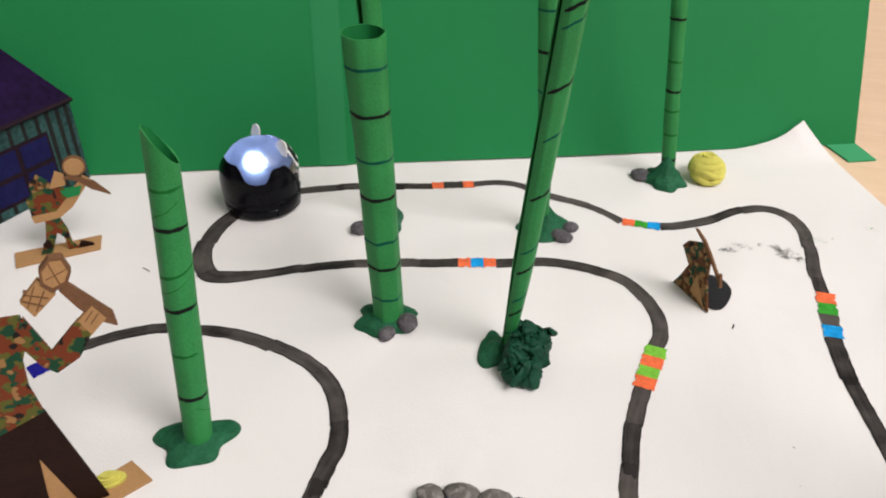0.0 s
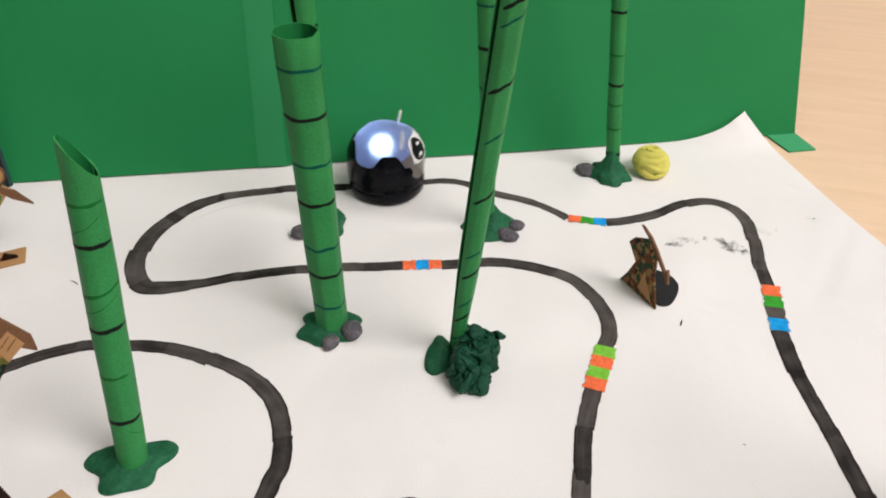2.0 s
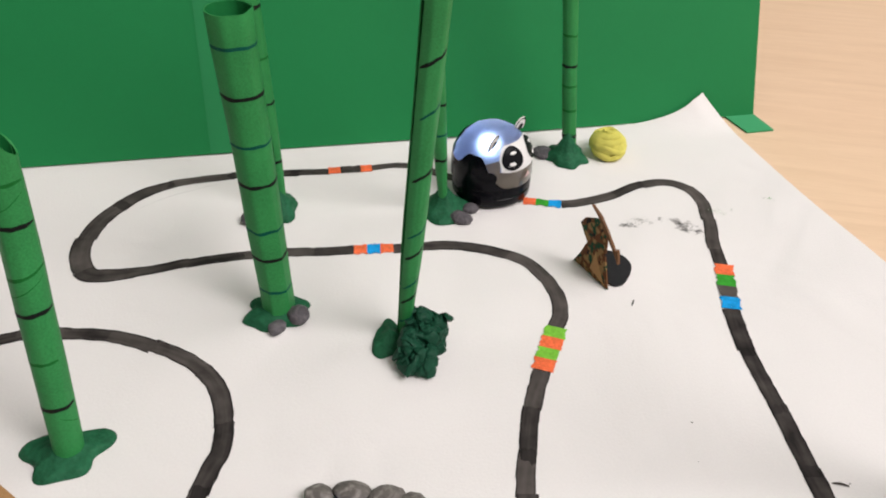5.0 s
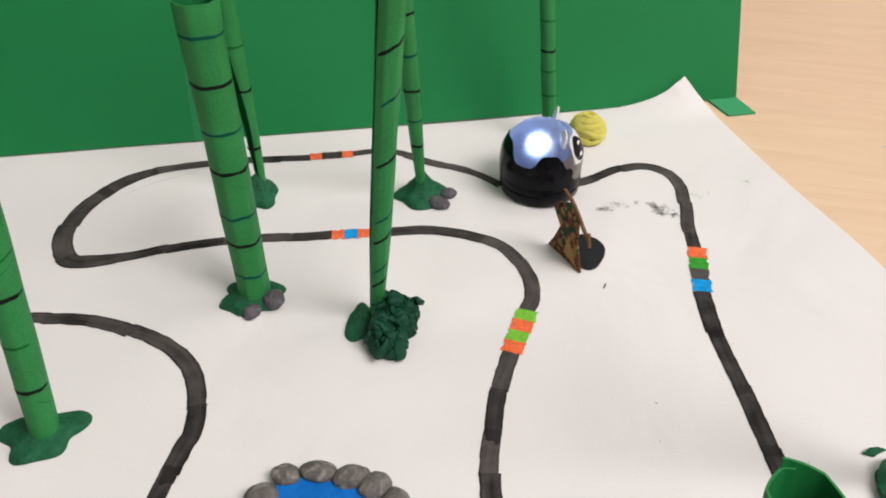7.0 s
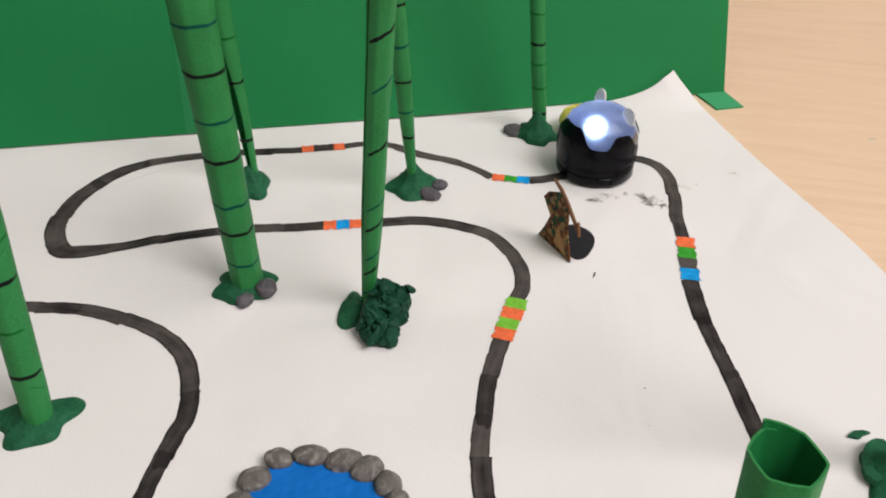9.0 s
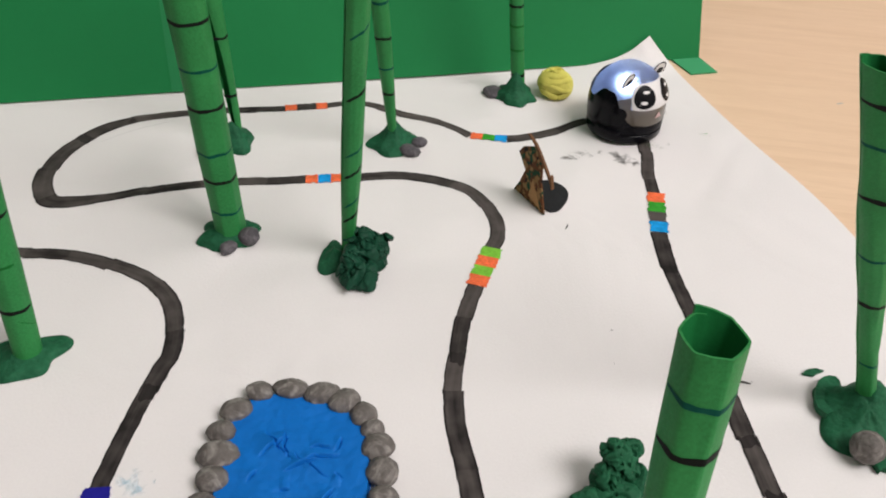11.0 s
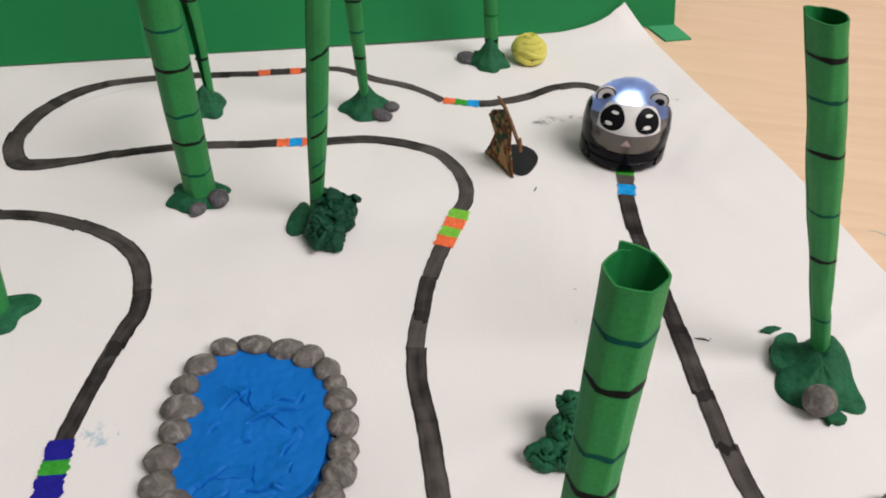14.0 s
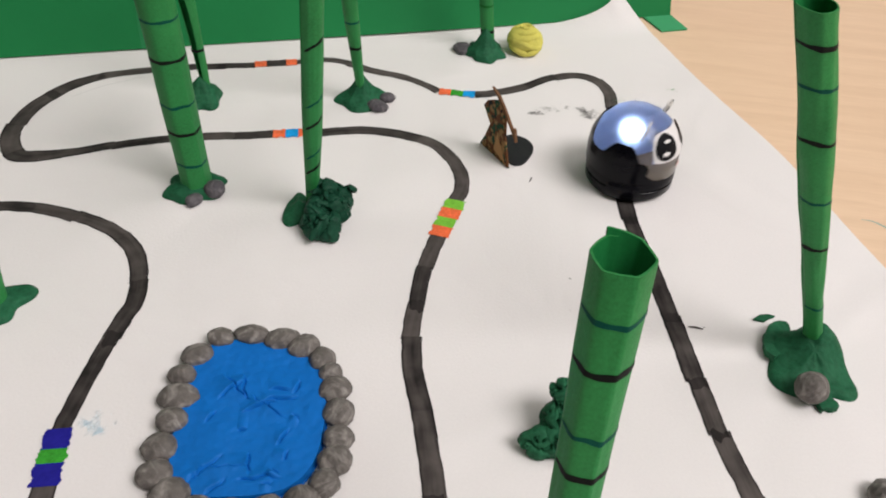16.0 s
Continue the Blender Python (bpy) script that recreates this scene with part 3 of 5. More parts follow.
def drawing(sheet):
    track(sheet, [(-126.7, -59.1), (-119, -51.3), (-108.3, -45.2), (-96.3, -41.8), (-81.2, -41.9), (-67.4, -44.6), (-56.2, -49.2), (-45.9, -55.8), (-37.6, -64.5), (-33.2, -75.6), (-31.9, -88.6), (-33.4, -95), (-35.9, -107.1), (-38.3, -120.9), (-40.1, -134)], 5.2, 1)
    track(sheet, [(-12.5, 53.8), (-28.1, 52.7), (-45.2, 51.7), (-61.8, 48.5), (-74.5, 44.5), (-84, 37.3), (-91.8, 25), (-95.2, 14.1), (-95.5, 2), (-93.2, -6.1), (-89.1, -11.9), (-82.2, -12.9), (-69.3, -10.7), (-56.5, -6.4), (-45.1, -3.9), (-34.4, -2.4), (-21.6, -1), (-9.5, -0.9), (0.1, -0.2)], 5.0, 2)
    track(sheet, [(13.5, 0.6), (22.8, 1.5), (33.1, 2), (43.2, 0.4), (52.9, -3.1), (60.2, -8.5), (65, -17.1), (67.8, -27.5), (67.6, -36), (65.1, -43)], 5.4, 3)
    track(sheet, [(57.9, -61.3), (53.4, -75), (48.7, -97), (47.4, -110.1), (47.8, -120.2), (49.5, -131.6), (50.3, -143.7), (51, -156.4), (51.7, -176), (50, -200)], 5.5, 4)
    track(sheet, [(4.1, 56.4), (14.6, 58.4), (24.1, 56.4), (36.7, 48.6), (49.1, 43.3), (58.6, 36.2), (63.9, 30.5)], 4.4, 5)
    track(sheet, [(77.8, 27.6), (85.3, 28.8), (97.2, 33), (110, 40.3), (121.6, 43.4), (129.7, 39.2), (133.3, 29.3), (132.2, 15.8), (129.4, 1.4), (128.3, -12)], 5.0, 6)
    track(sheet, [(123.5, -35.2), (122.7, -50), (122.5, -64), (122.9, -82), (123.5, -100), (123.8, -115), (123.9, -129), (124.7, -147), (126.1, -159.3), (126.5, -170), (125, -200)], 5.5, 7)
    track(sheet, [(-39.2, -150), (-38.6, -162), (-39.5, -186)], 6.0, 8)
    code(sheet, (-12.7, 53.9), (4.5, 56.1), 5.2, [INK_ORANGE, INK_BLACK, INK_ORANGE], shares=[0.28, 0.46, 0.26])
    code(sheet, (-0.2, -0.2), (13.5, 0.4), 5.4, [INK_ORANGE, INK_BLUE, INK_ORANGE])
    code(sheet, (65, -43), (58, -61.8), 6.6, [INK_LIME, INK_ORANGE, INK_LIME, INK_ORANGE])
    code(sheet, (63.8, 30.3), (77.9, 27.5), 4.6, [INK_ORANGE, INK_GREEN, INK_BLUE])
    code(sheet, (128.7, -11.8), (123.9, -35.4), 6.2, [INK_ORANGE, INK_GREEN, INK_BLACK, INK_BLUE])
    code(sheet, (-40.1, -133.8), (-39.3, -150.2), 6.6, [INK_NAVY, INK_GREEN, INK_NAVY], shares=[0.37, 0.24, 0.39])
    code(sheet, (-125.9, -59.6), (-130.8, -64.6), 6.0, [INK_NAVY])
    rub(sheet, 122.0, 12.0, 7.2, 4.8, -35, SMUDGE_DARK, "dark graphite smudge on the paper")
    rub(sheet, 101.9, 13.6, 5.0, 2.4, 20, SMUDGE_DARK, "dark graphite smudge on the paper")
    rub(sheet, 108.5, 16.5, 9.0, 4.0, 10, SMUDGE_PALE, "pale graphite smudge on the paper")
    rub(sheet, 161.0, 30.6, 3.6, 2.6, 10, SMUDGE_GREEN, "faint green rub on the paper")
    rub(sheet, 138.0, 22.0, 6.0, 4.0, 10, SMUDGE_GREEN, "faint green rub on the paper")
    rub(sheet, -31.8, -132.5, 5.0, 6.0, 10, SMUDGE_BLUE, "faint blue smear on the paper")
    blot(sheet, "speck", 161.0, 30.6, 1.0, 0.7, 10, INK_GREEN, 7, "green fleck on the paper", 14)
    for x, y, r in ((97.4, -83.6, 0.35), (-71.3, 62.4, 0.3), (94.6, -96.7, 0.3), (130.6, -105.6, 0.3), (160.8, 42.0, 0.3)):
        blot(sheet, "speck", x, y, r * 5, r * 5, 0, INK_GREY, int(x * 7), "tiny dark speck on the paper", 1)
    stroke(sheet, [(91.5, -33.0), (92.2, -31.6), (92.8, -30.1)], 0.5, PEN_BLACK, "short black hair-like mark on the paper")
    stroke(sheet, [(127.2, -104.8), (129.6, -105.2), (131.3, -106.0)], 0.9, INK_BLACK, "stray black tick beside the track")
    stroke(sheet, [(-114.9, -9.2), (-113.1, -10.0), (-111.3, -11.6)], 0.4, PEN_BLACK, "short black hair-like mark on the paper")
    stroke(sheet, [(-82.0, 28.0), (-71.0, 37.0), (-56.0, 44.5)], 0.22, PENCIL, "faint pencil guide line on the paper", 0.06)


# ---- paper bamboo ----
def bamboo(name, base, lean, height, radii, sides, marks, label, slit=None, cut=0.0, turn=0.0, seam=0.0, flap=0.0, crush=0.0, round_top=0.0, taper=False):
    """A tube rolled from green paper: base x, y; lean in x and y per 100 mm; radii at even heights; marks (height, pen)."""
    h = holder(name, at_mm(base[0], base[1]), label, "paper bamboo", "rolled paper bamboo stems")
    n, rings = 58, 26
    seed = int(abs(base[0] * 3 + base[1]))
    def radius(z, a):
        f = z / height * (len(radii) - 1)
        i = min(int(f), len(radii) - 2)
        r = radii[i] + (radii[i + 1] - radii[i]) * (f - i)
        c = math.cos(math.pi / sides) / math.cos(((a + radians(turn)) % (2 * math.pi / sides)) - math.pi / sides)
        soft = 0.9 if sides < 7 else (0.5 if sides < 8 else 0.15)
        soft *= 1 - round_top * z / height
        r = r * (1 - soft + soft * c)
        return r * (1 + 0.05 * wob(math.cos(a) * 2, math.sin(a) * 2, z * 0.05 + seed, 1.0) + crush * wob(math.cos(a), math.sin(a), z * 0.05 + seed, 1.7))
    def place(z, a, r):
        k = z / 100
        return Vector((lean[0] * k + r * math.cos(a), lean[1] * k + r * math.sin(a), z)) * MM
    start, sweep = radians(seam), 2 * math.pi
    if slit:
        start, sweep = radians(slit[0] + slit[1] / 2), 2 * math.pi - radians(slit[1])
    bm = bmesh.new()
    wrap = 1.06 if not slit else 1.0
    cols = n + 2
    thick = 0.35
    g = {}
    for s in (0, 1):
        for i in range(cols + 1):
            f = i / cols
            grow = 0.25 * f if not slit else 0.0
            for j in range(rings + 1):
                a = start + sweep * wrap * f
                top = height + cut * math.cos(a - radians(200)) + flap * max(0.0, (f - 0.8) / 0.2)
                z = 0.4 + (top - 0.4) * j / rings
                if taper:
                    half = radians(slit[1] / 2) * (0.3 + 0.7 * math.exp(-((z / height - 0.22) / 0.2) ** 2))
                    a = radians(slit[0]) + half + (2 * math.pi - 2 * half) * f
                r = radius(min(z, height), a) + grow - thick * s
                g[s, i, j] = bm.verts.new(place(z, a, r))
    for i in range(cols):
        for j in range(rings):
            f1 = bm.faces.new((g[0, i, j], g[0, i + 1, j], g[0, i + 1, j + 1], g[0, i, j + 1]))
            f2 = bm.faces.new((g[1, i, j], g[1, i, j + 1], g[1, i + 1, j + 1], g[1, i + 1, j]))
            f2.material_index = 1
        for j in (0, rings):
            bm.faces.new((g[0, i, j], g[1, i, j], g[1, i + 1, j], g[0, i + 1, j]))
    for j in range(rings):
        for i in (0, cols):
            bm.faces.new((g[0, i, j], g[0, i, j + 1], g[1, i, j + 1], g[1, i, j]))
    part("tube", bm, [TUBE_GREEN, TUBE_SHADED], h)
    for mark in marks:
        z, pen = mark[0], mark[1]
        a0, a1 = (mark[2], mark[3]) if len(mark) > 2 else (170, 372)
        rise = mark[4] if len(mark) > 4 else 0.0
        wid = (mark[5] if len(mark) > 5 else (0.75 if pen is PEN_BLACK else 0.55))
        bm = bmesh.new()
        prev = None
        m = 36
        for k in range(m + 1):
            f = k / m
            a = radians(a0 + (a1 - a0) * f)
            zz = z + rise * (f - 0.5) + 0.35 * wob(f * 4, z, seed, 1.0)
            w = wid * (0.75 + 0.35 * wob(f * 5, z, seed + 3, 1.0)) * (0.5 + 0.5 * min(1, 6 * f, 6 * (1 - f)))
            r = radius(zz, a) + 0.07 + (0.0 if slit else 0.25 * (((a - start) % (2 * math.pi)) / (sweep * wrap)))
            pair = [bm.verts.new(place(zz + w, a, r)), bm.verts.new(place(zz - w, a, r))]
            if prev:
                bm.faces.new((prev[1], pair[1], pair[0], prev[0]))
            prev = pair
        part("ring_mark", bm, pen, h, {PEN_BLACK: "black pen ring", PEN_TEAL: "teal pen ring", PEN_GREEN: "green pen ring or drawn-in seam edge"}[pen])
    return h


def clay_foot(name, x, y, rx, ry, high, lobes, seed, label, group="clay feet", turn=0.0, cone=1.6, mat=CLAY_GREEN, peak=(0.0, 4.0), off=(0.0, 0.0), ragged=1.0, phase=None):
    """A pressed clay mound with a lobed rim, thick at the edge."""
    bm = bmesh.new()
    n, m = 64, 22
    rnd = random.Random(seed)
    ph = [rnd.uniform(0, 6.28) for _ in range(4)]
    if phase is not None:
        ph[0] = phase
    rows = []
    for j in range(m + 1):
        f = j / m
        row = []
        for i in range(n):
            a = 2 * math.pi * i / n
            rim = 1 + ragged * (0.10 * math.cos(lobes * a + ph[0]) + 0.08 * math.cos((lobes + 2) * a + ph[1])) + 0.07 * math.cos(2 * a + ph[2]) + 0.16 * wob(math.cos(a) * 1.6, math.sin(a) * 1.6, seed, 1.0)
            px, py = rx * rim * f * math.cos(a), ry * rim * f * math.sin(a)
            edge = min(1.0, (1 - f) * 7) ** 0.5
            z = high * (1 - f) ** cone * (1 + 0.35 * min(1, 3 * f) * wob(math.cos(a) * 1.2, math.sin(a) * 1.2, seed + 4 + f, 1.0)) + 1.3 * edge + 0.35 * wob(px, py, seed, 0.35)
            near = math.hypot(px - off[0], py - off[1]) / peak[1] * (1 + 0.25 * min(1, 3 * f) * wob(math.cos(a) * 1.5, math.sin(a) * 1.5, seed + 2, 1.0))
            z += peak[0] * math.exp(-near ** 1.6) * edge
            row.append(bm.verts.new((px * MM, py * MM, max(0.05, z if f < 0.999 else 0.05) * MM)))
        rows.append(row)
    for j in range(m):
        for i in range(n):
            a, b, c, d = rows[j][i], rows[j][(i + 1) % n], rows[j + 1][(i + 1) % n], rows[j + 1][i]
            if j == 0:
                continue
            bm.faces.new((a, d, c, b))
    bm.faces.new(rows[1])
    for v in rows[0]:
        bm.verts.remove(v)
    bm.faces.new(rows[m][::-1])
    bmesh.ops.recalc_face_normals(bm, faces=bm.faces[:])
    return thing(name, bm, mat, at_mm(x, y, 0.1, 0, 0, turn), label, "clay", group)


def pebble(x, y, rx, ry, rz, seed, label, group, z=0.0, turn=0.0, mat=CLAY_GREY, name="clay_stone", tip=0.0):
    bm = bmesh.new()
    bmesh.ops.create_icosphere(bm, subdivisions=4, radius=1.0)
    for v in bm.verts:
        d = 1 + 0.14 * noise.noise(v.co * 1.1 + Vector((seed, 0, 0))) + 0.05 * noise.noise(v.co * 3.2 + Vector((0, seed, 0)))
        groove = 0.05 * max(0.0, 1 - abs(noise.noise(v.co * 1.3 + Vector((0, 0, seed * 1.7)))) * 9)
        c = v.co * (d - groove)
        zz = c.z if c.z > -0.6 else -0.6 + (c.z + 0.6) * 0.15
        v.co = Vector((c.x * rx, c.y * ry, (zz + 0.65) * rz)) * MM
    return thing(name, bm, mat, at_mm(x, y, z + 0.1, tip, 0, turn), label, "clay stone", group)


def clay_ribbon(bm, at, way, out, length, width, thick, curl, seed):
    """A torn strip of clay laid over the heap: starts at a point, runs along way, bulges along out."""
    way, out = way.normalized(), out.normalized()
    side = way.cross(out).normalized()
    m, q = 10, 10
    prev = None
    for k in range(m + 1):
        f = k / m
        c = at + way * length * (f - 0.5) + out * curl * math.sin(math.pi * f) + side * 0.9 * wob(f * 2, seed, 1, 1.0)
        w = width * (0.35 + 0.65 * math.sin(math.pi * (0.12 + 0.8 * f)) ** 0.6) * (1 + 0.3 * wob(f * 4, seed, 5, 1.0))
        t = thick * (0.5 + 0.5 * math.sin(math.pi * (0.1 + 0.8 * f)))
        twist = 1.2 * wob(f * 1.5, seed, 8, 1.0)
        s2, o2 = side * math.cos(twist) + out * math.sin(twist), out * math.cos(twist) - side * math.sin(twist)
        ring = []
        for i in range(q):
            a = 2 * math.pi * i / q
            p = c + s2 * w * 0.5 * math.cos(a) + o2 * t * 0.5 * math.copysign(abs(math.sin(a)) ** 0.7, math.sin(a)) * (1 + 0.35 * wob(f * 5, a, seed, 1.3))
            ring.append(bm.verts.new(Vector((p.x, p.y, max(0.0, p.z))) * MM))
        if prev:
            for i in range(q):
                bm.faces.new((prev[i], prev[(i + 1) % q], ring[(i + 1) % q], ring[i]))
        else:
            bm.faces.new(ring[::-1])
        prev = ring
    bm.faces.new(prev)


def bush(x, y, parts, seed, label, name="clay_bush", strips=5, pits=0.0, mat=CLAY_GREEN):
    """A heap of kneaded clay lumps with creases and torn strips over them; parts (x, y, z, radius)."""
    rnd = random.Random(seed)
    bm = bmesh.new()
    for n, (cx, cy, cz, cr) in enumerate(parts):
        res = bmesh.ops.create_icosphere(bm, subdivisions=5, radius=1.0)
        sc = Vector((rnd.uniform(0.8, 1.15), rnd.uniform(0.8, 1.15), rnd.uniform(0.9, 1.2))) * cr
        for v in res["verts"]:
            p = v.co + Vector((n * 3.1, seed, n))
            fold = abs(noise.noise(p * 0.75))
            small = abs(noise.noise(p * 1.5 + Vector((7, 2, 5))))
            d = 1.06 + 0.28 * noise.noise(p * 0.9) - 0.34 * max(0.0, 1 - fold / 0.11) ** 1.4 - (0.06 if pits else 0.15) * max(0.0, 1 - small / 0.12)
            if pits:
                d -= pits * max(0.0, noise.noise(p * 3.4) - 0.3) * 1.8
            c = Vector((v.co.x * sc.x, v.co.y * sc.y, v.co.z * sc.z)) * d
            v.co = Vector((cx + c.x, cy + c.y, max(0.0, cz + c.z))) * MM
        for k in range(strips):
            a, b = rnd.uniform(0, 6.28), rnd.uniform(0.0, 1.3)
            out = Vector((math.cos(a) * math.cos(b), math.sin(a) * math.cos(b), math.sin(b)))
            way = out.cross(Vector((rnd.uniform(-1, 1), rnd.uniform(-1, 1), rnd.uniform(-1, 1)))) + out * rnd.uniform(-0.35, 0.5)
            clay_ribbon(bm, Vector((cx, cy, cz)) + out * cr * rnd.uniform(0.75, 0.98), way, out, cr * rnd.uniform(1.2, 2.1), cr * rnd.uniform(0.55, 0.95), cr * rnd.uniform(0.26, 0.42), cr * rnd.uniform(-0.05, 0.4), seed + 7 * n + k)
    bmesh.ops.recalc_face_normals(bm, faces=bm.faces[:])
    return thing(name, bm, mat, at_mm(x, y, 0.15), label, "clay bush")


def stems():
    # The last three thin slanted lines are drawn in for the paper's seam edges.
    bamboo("paper_bamboo", (-70.8, -89.3), (3.8, 9.9), 90, (3.7, 4.0, 4.1, 3.75), 10, [(18.7, PEN_BLACK, 190, 360, 0), (33.0, PEN_GREEN, 200, 330, 0), (47.1, PEN_BLACK, 190, 365, 1), (57.5, PEN_GREEN, 200, 370, 3), (69.9, PEN_BLACK, 190, 360, 0), (80.1, PEN_GREEN, 200, 350, 0), (53.5, PEN_GREEN, 195, 350, 6, 0.16), (74.5, PEN_GREEN, 195, 340, 6, 0.16), (14.0, PEN_GREEN, 290, 365, -4, 0.16)], "short green paper bamboo stem with a slanted cut top", cut=5.0, seam=60)
    bamboo("paper_bamboo", (-22.2, -34.5), (-5.4, 10.5), 96.3, (5.0, 5.3, 5.7, 6.2), 6, [(11.7, PEN_TEAL), (23.3, PEN_BLACK), (32.6, PEN_TEAL), (47.6, PEN_BLACK), (59.8, PEN_TEAL), (73.9, PEN_BLACK), (87.5, PEN_TEAL)], "thick six-sided green paper bamboo stem with pen rings", turn=42, seam=20, round_top=0.75)
    bamboo("paper_bamboo", (-28.0, 27.4), (-5.2, 0.0), 135, (1.4, 3.1, 4.0, 4.3, 4.3), 8, [(21, PEN_BLACK), (44.5, PEN_BLACK), (61, PEN_GREEN), (78.5, PEN_BLACK), (97, PEN_TEAL)], "slim green paper bamboo stem with an open seam", slit=(222, 125), taper=True)
    bamboo("paper_bamboo", (16.8, -45.5), (7.7, -11.0), 140, (2.0, 3.2, 3.4, 3.6, 3.7), 7, [(9.7, PEN_TEAL, 215, 350, 3), (18.6, PEN_BLACK, 225, 350, 4), (24.8, PEN_TEAL, 235, 350, 4), (36.5, PEN_BLACK, 235, 350, 4), (44.3, PEN_TEAL, 235, 350, 4), (63.7, PEN_BLACK, 235, 350, 4), (82.8, PEN_TEAL, 245, 350, 4), (96.7, PEN_BLACK, 225, 350, 4), (113.6, PEN_TEAL, 235, 350, 4), (118, PEN_BLACK, 235, 350, 4)], "tall leaning green paper bamboo stem with an open seam", slit=(197, 38))
    bamboo("paper_bamboo", (32.5, 24.6), (-6.7, -15), 130, (1.2, 2.5, 3.0, 3.2, 3.2), 8, [(24.9, PEN_BLACK), (36, PEN_TEAL), (48.6, PEN_BLACK), (62.5, PEN_TEAL), (77.5, PEN_BLACK), (92, PEN_TEAL)], "slim green paper bamboo stem with pen rings")
    bamboo("paper_bamboo", (87.3, 65.2), (-8.8, 5.5), 125, (2.8, 2.8, 3.0, 3.1), 8, [(10, PEN_BLACK, 170, 372, 0, 1.0), (21.5, PEN_GREEN), (31.8, PEN_GREEN), (40.2, PEN_BLACK), (52.4, PEN_GREEN), (69.3, PEN_BLACK)], "slim green paper bamboo stem with pen rings")
    bamboo("paper_bamboo", (65.0, -210.1), (7.7, 25.6), 98.3, (3.0, 3.4, 3.9, 4.5), 6, [(51, PEN_TEAL), (65.0, PEN_BLACK), (71.9, PEN_TEAL), (82.9, PEN_BLACK), (90.8, PEN_TEAL)], "open-topped six-sided green paper bamboo stem", turn=17, seam=86, flap=1.1, round_top=0.25)
    bamboo("paper_bamboo", (159.6, -115.8), (-34.2, -5.6), 105, (2.3, 2.5, 3.5, 3.9, 4.0), 9, [(20.5, PEN_TEAL), (42.6, PEN_BLACK), (57.6, PEN_TEAL), (74.5, PEN_BLACK), (87.9, PEN_TEAL), (97.4, PEN_BLACK)], "crumpled green paper bamboo stem leaning over the table", crush=0.13, seam=150, flap=1.5)
    clay_foot("clay_mound", -72.1, -89.2, 10.0, 9.6, 1.2, 3, 11, "dark green clay foot pressed flat round a stem", peak=(2.2, 5.5), ragged=1.3, phase=4.19)
    clay_foot("clay_mound", -23.4, -34.0, 10, 8, 3.0, 4, 12, "dark green clay foot with stones at a thick stem", peak=(2.6, 7.5))
    clay_foot("clay_mound", -30.0, 25.9, 8.0, 10, 1.5, 3, 13, "dark green clay cone at a slim stem", peak=(7.0, 5.5))
    clay_foot("clay_mound", 12.6, -47.2, 5.5, 8, 3.0, 3, 14, "smooth dark green clay pad under a leaning stem")
    clay_foot("clay_mound", 32.5, 25.0, 9.5, 9.5, 1.5, 4, 15, "dark green clay cone with two stones", peak=(8.5, 4.5))
    clay_foot("clay_mound", 85.8, 63.5, 8.4, 9, 1.5, 5, 16, "dark green clay mound gripping a slim stem", peak=(9.5, 4.5))
    mound = clay_foot("clay_mound", 156.0, -120.9, 10.8, 14.2, 0.8, 4, 17, "wide dark green clay mound with a stone and a torn flap", peak=(10.0, 6.6), off=(2.8, 4.8), ragged=0.8)
    for outline, z0 in (([(-11.5, 4.5), (-7.8, 12.6), (-3.6, 15.4), (-0.4, 14.6), (-1.6, 9.0), (-9.2, 0.2)], 1.0), ([(-3.5, -12.0), (0.5, -11.0), (2.0, -15.5), (-0.5, -16.2), (-2.0, -15.2), (-3.2, -16.6)], 0.1)):
        bm = bmesh.new()
        slab(bm, rounded(outline, 1), z0, z0 + 1.3)
        for v in bm.verts:
            v.co.z += (0.6 * wob(v.co.x * 1000, v.co.y * 1000, 2, 0.3) + 0.5) * MM * (v.co.z > (z0 + 0.6) * MM)
        part("flap", bm, CLAY_GREEN, mound, "torn flap of green clay")
    clay_foot("clay_mound", 65.0, -211.0, 12, 11, 3.0, 5, 18, "dark green clay foot pressed flat round a stem")
    for args in ((-16.0, -37.8, 3.5, 3.6, 3.0, 1), (-22.4, -41.8, 3.6, 2.6, 1.8, 2), (-38.4, 18.6, 3.8, 4.2, 2.4, 3), (38.5, 17.2, 4.6, 3.2, 2.2, 4), (42.5, 23.5, 3.4, 2.6, 2.0, 5), (76.2, 65.7, 4.1, 4.5, 2.0, 6), (151.2, -132.2, 4.6, 4.3, 4.0, 7), (157.6, -163.2, 4.5, 4.5, 3.5, 8)):
        pebble(*args, "rounded grey clay stone pressed against a clay foot" if args[5] != 8 else "rounded grey clay stone on the paper", "stones at the stems", z={1: 0.6, 7: 2.2}.get(args[5], 0.0), turn=args[5] * 37, mat=CLAY_GREY if args[5] > 6 else CLAY_SLATE)
    bm = bmesh.new()
    slab(bm, [(-3.4, -0.6), (-1, 1), (1.5, 1.2), (3.4, 0.3), (1.2, -0.5), (-0.6, -1.6)], 0, 0.8)
    thing("clay_chip", bm, CLAY_GREEN, at_mm(150.4, -102.4, 0.15), "thin torn chip of dark green clay", "clay")
    bush(21.4, -53.0, [(-3, -6, 3.5, 4.6), (1.5, -7.5, 3.0, 4.2), (3, 0, 4.0, 4.8), (-1.5, 0, 5.5, 4.4), (5, 4.5, 5.0, 4.4), (0.5, 5.5, 7.0, 4.0), (-3.0, -3, 6, 3.4)], 21, "heap of twisted dark green clay at a leaning stem", strips=4, mat=CLAY_DEEP)
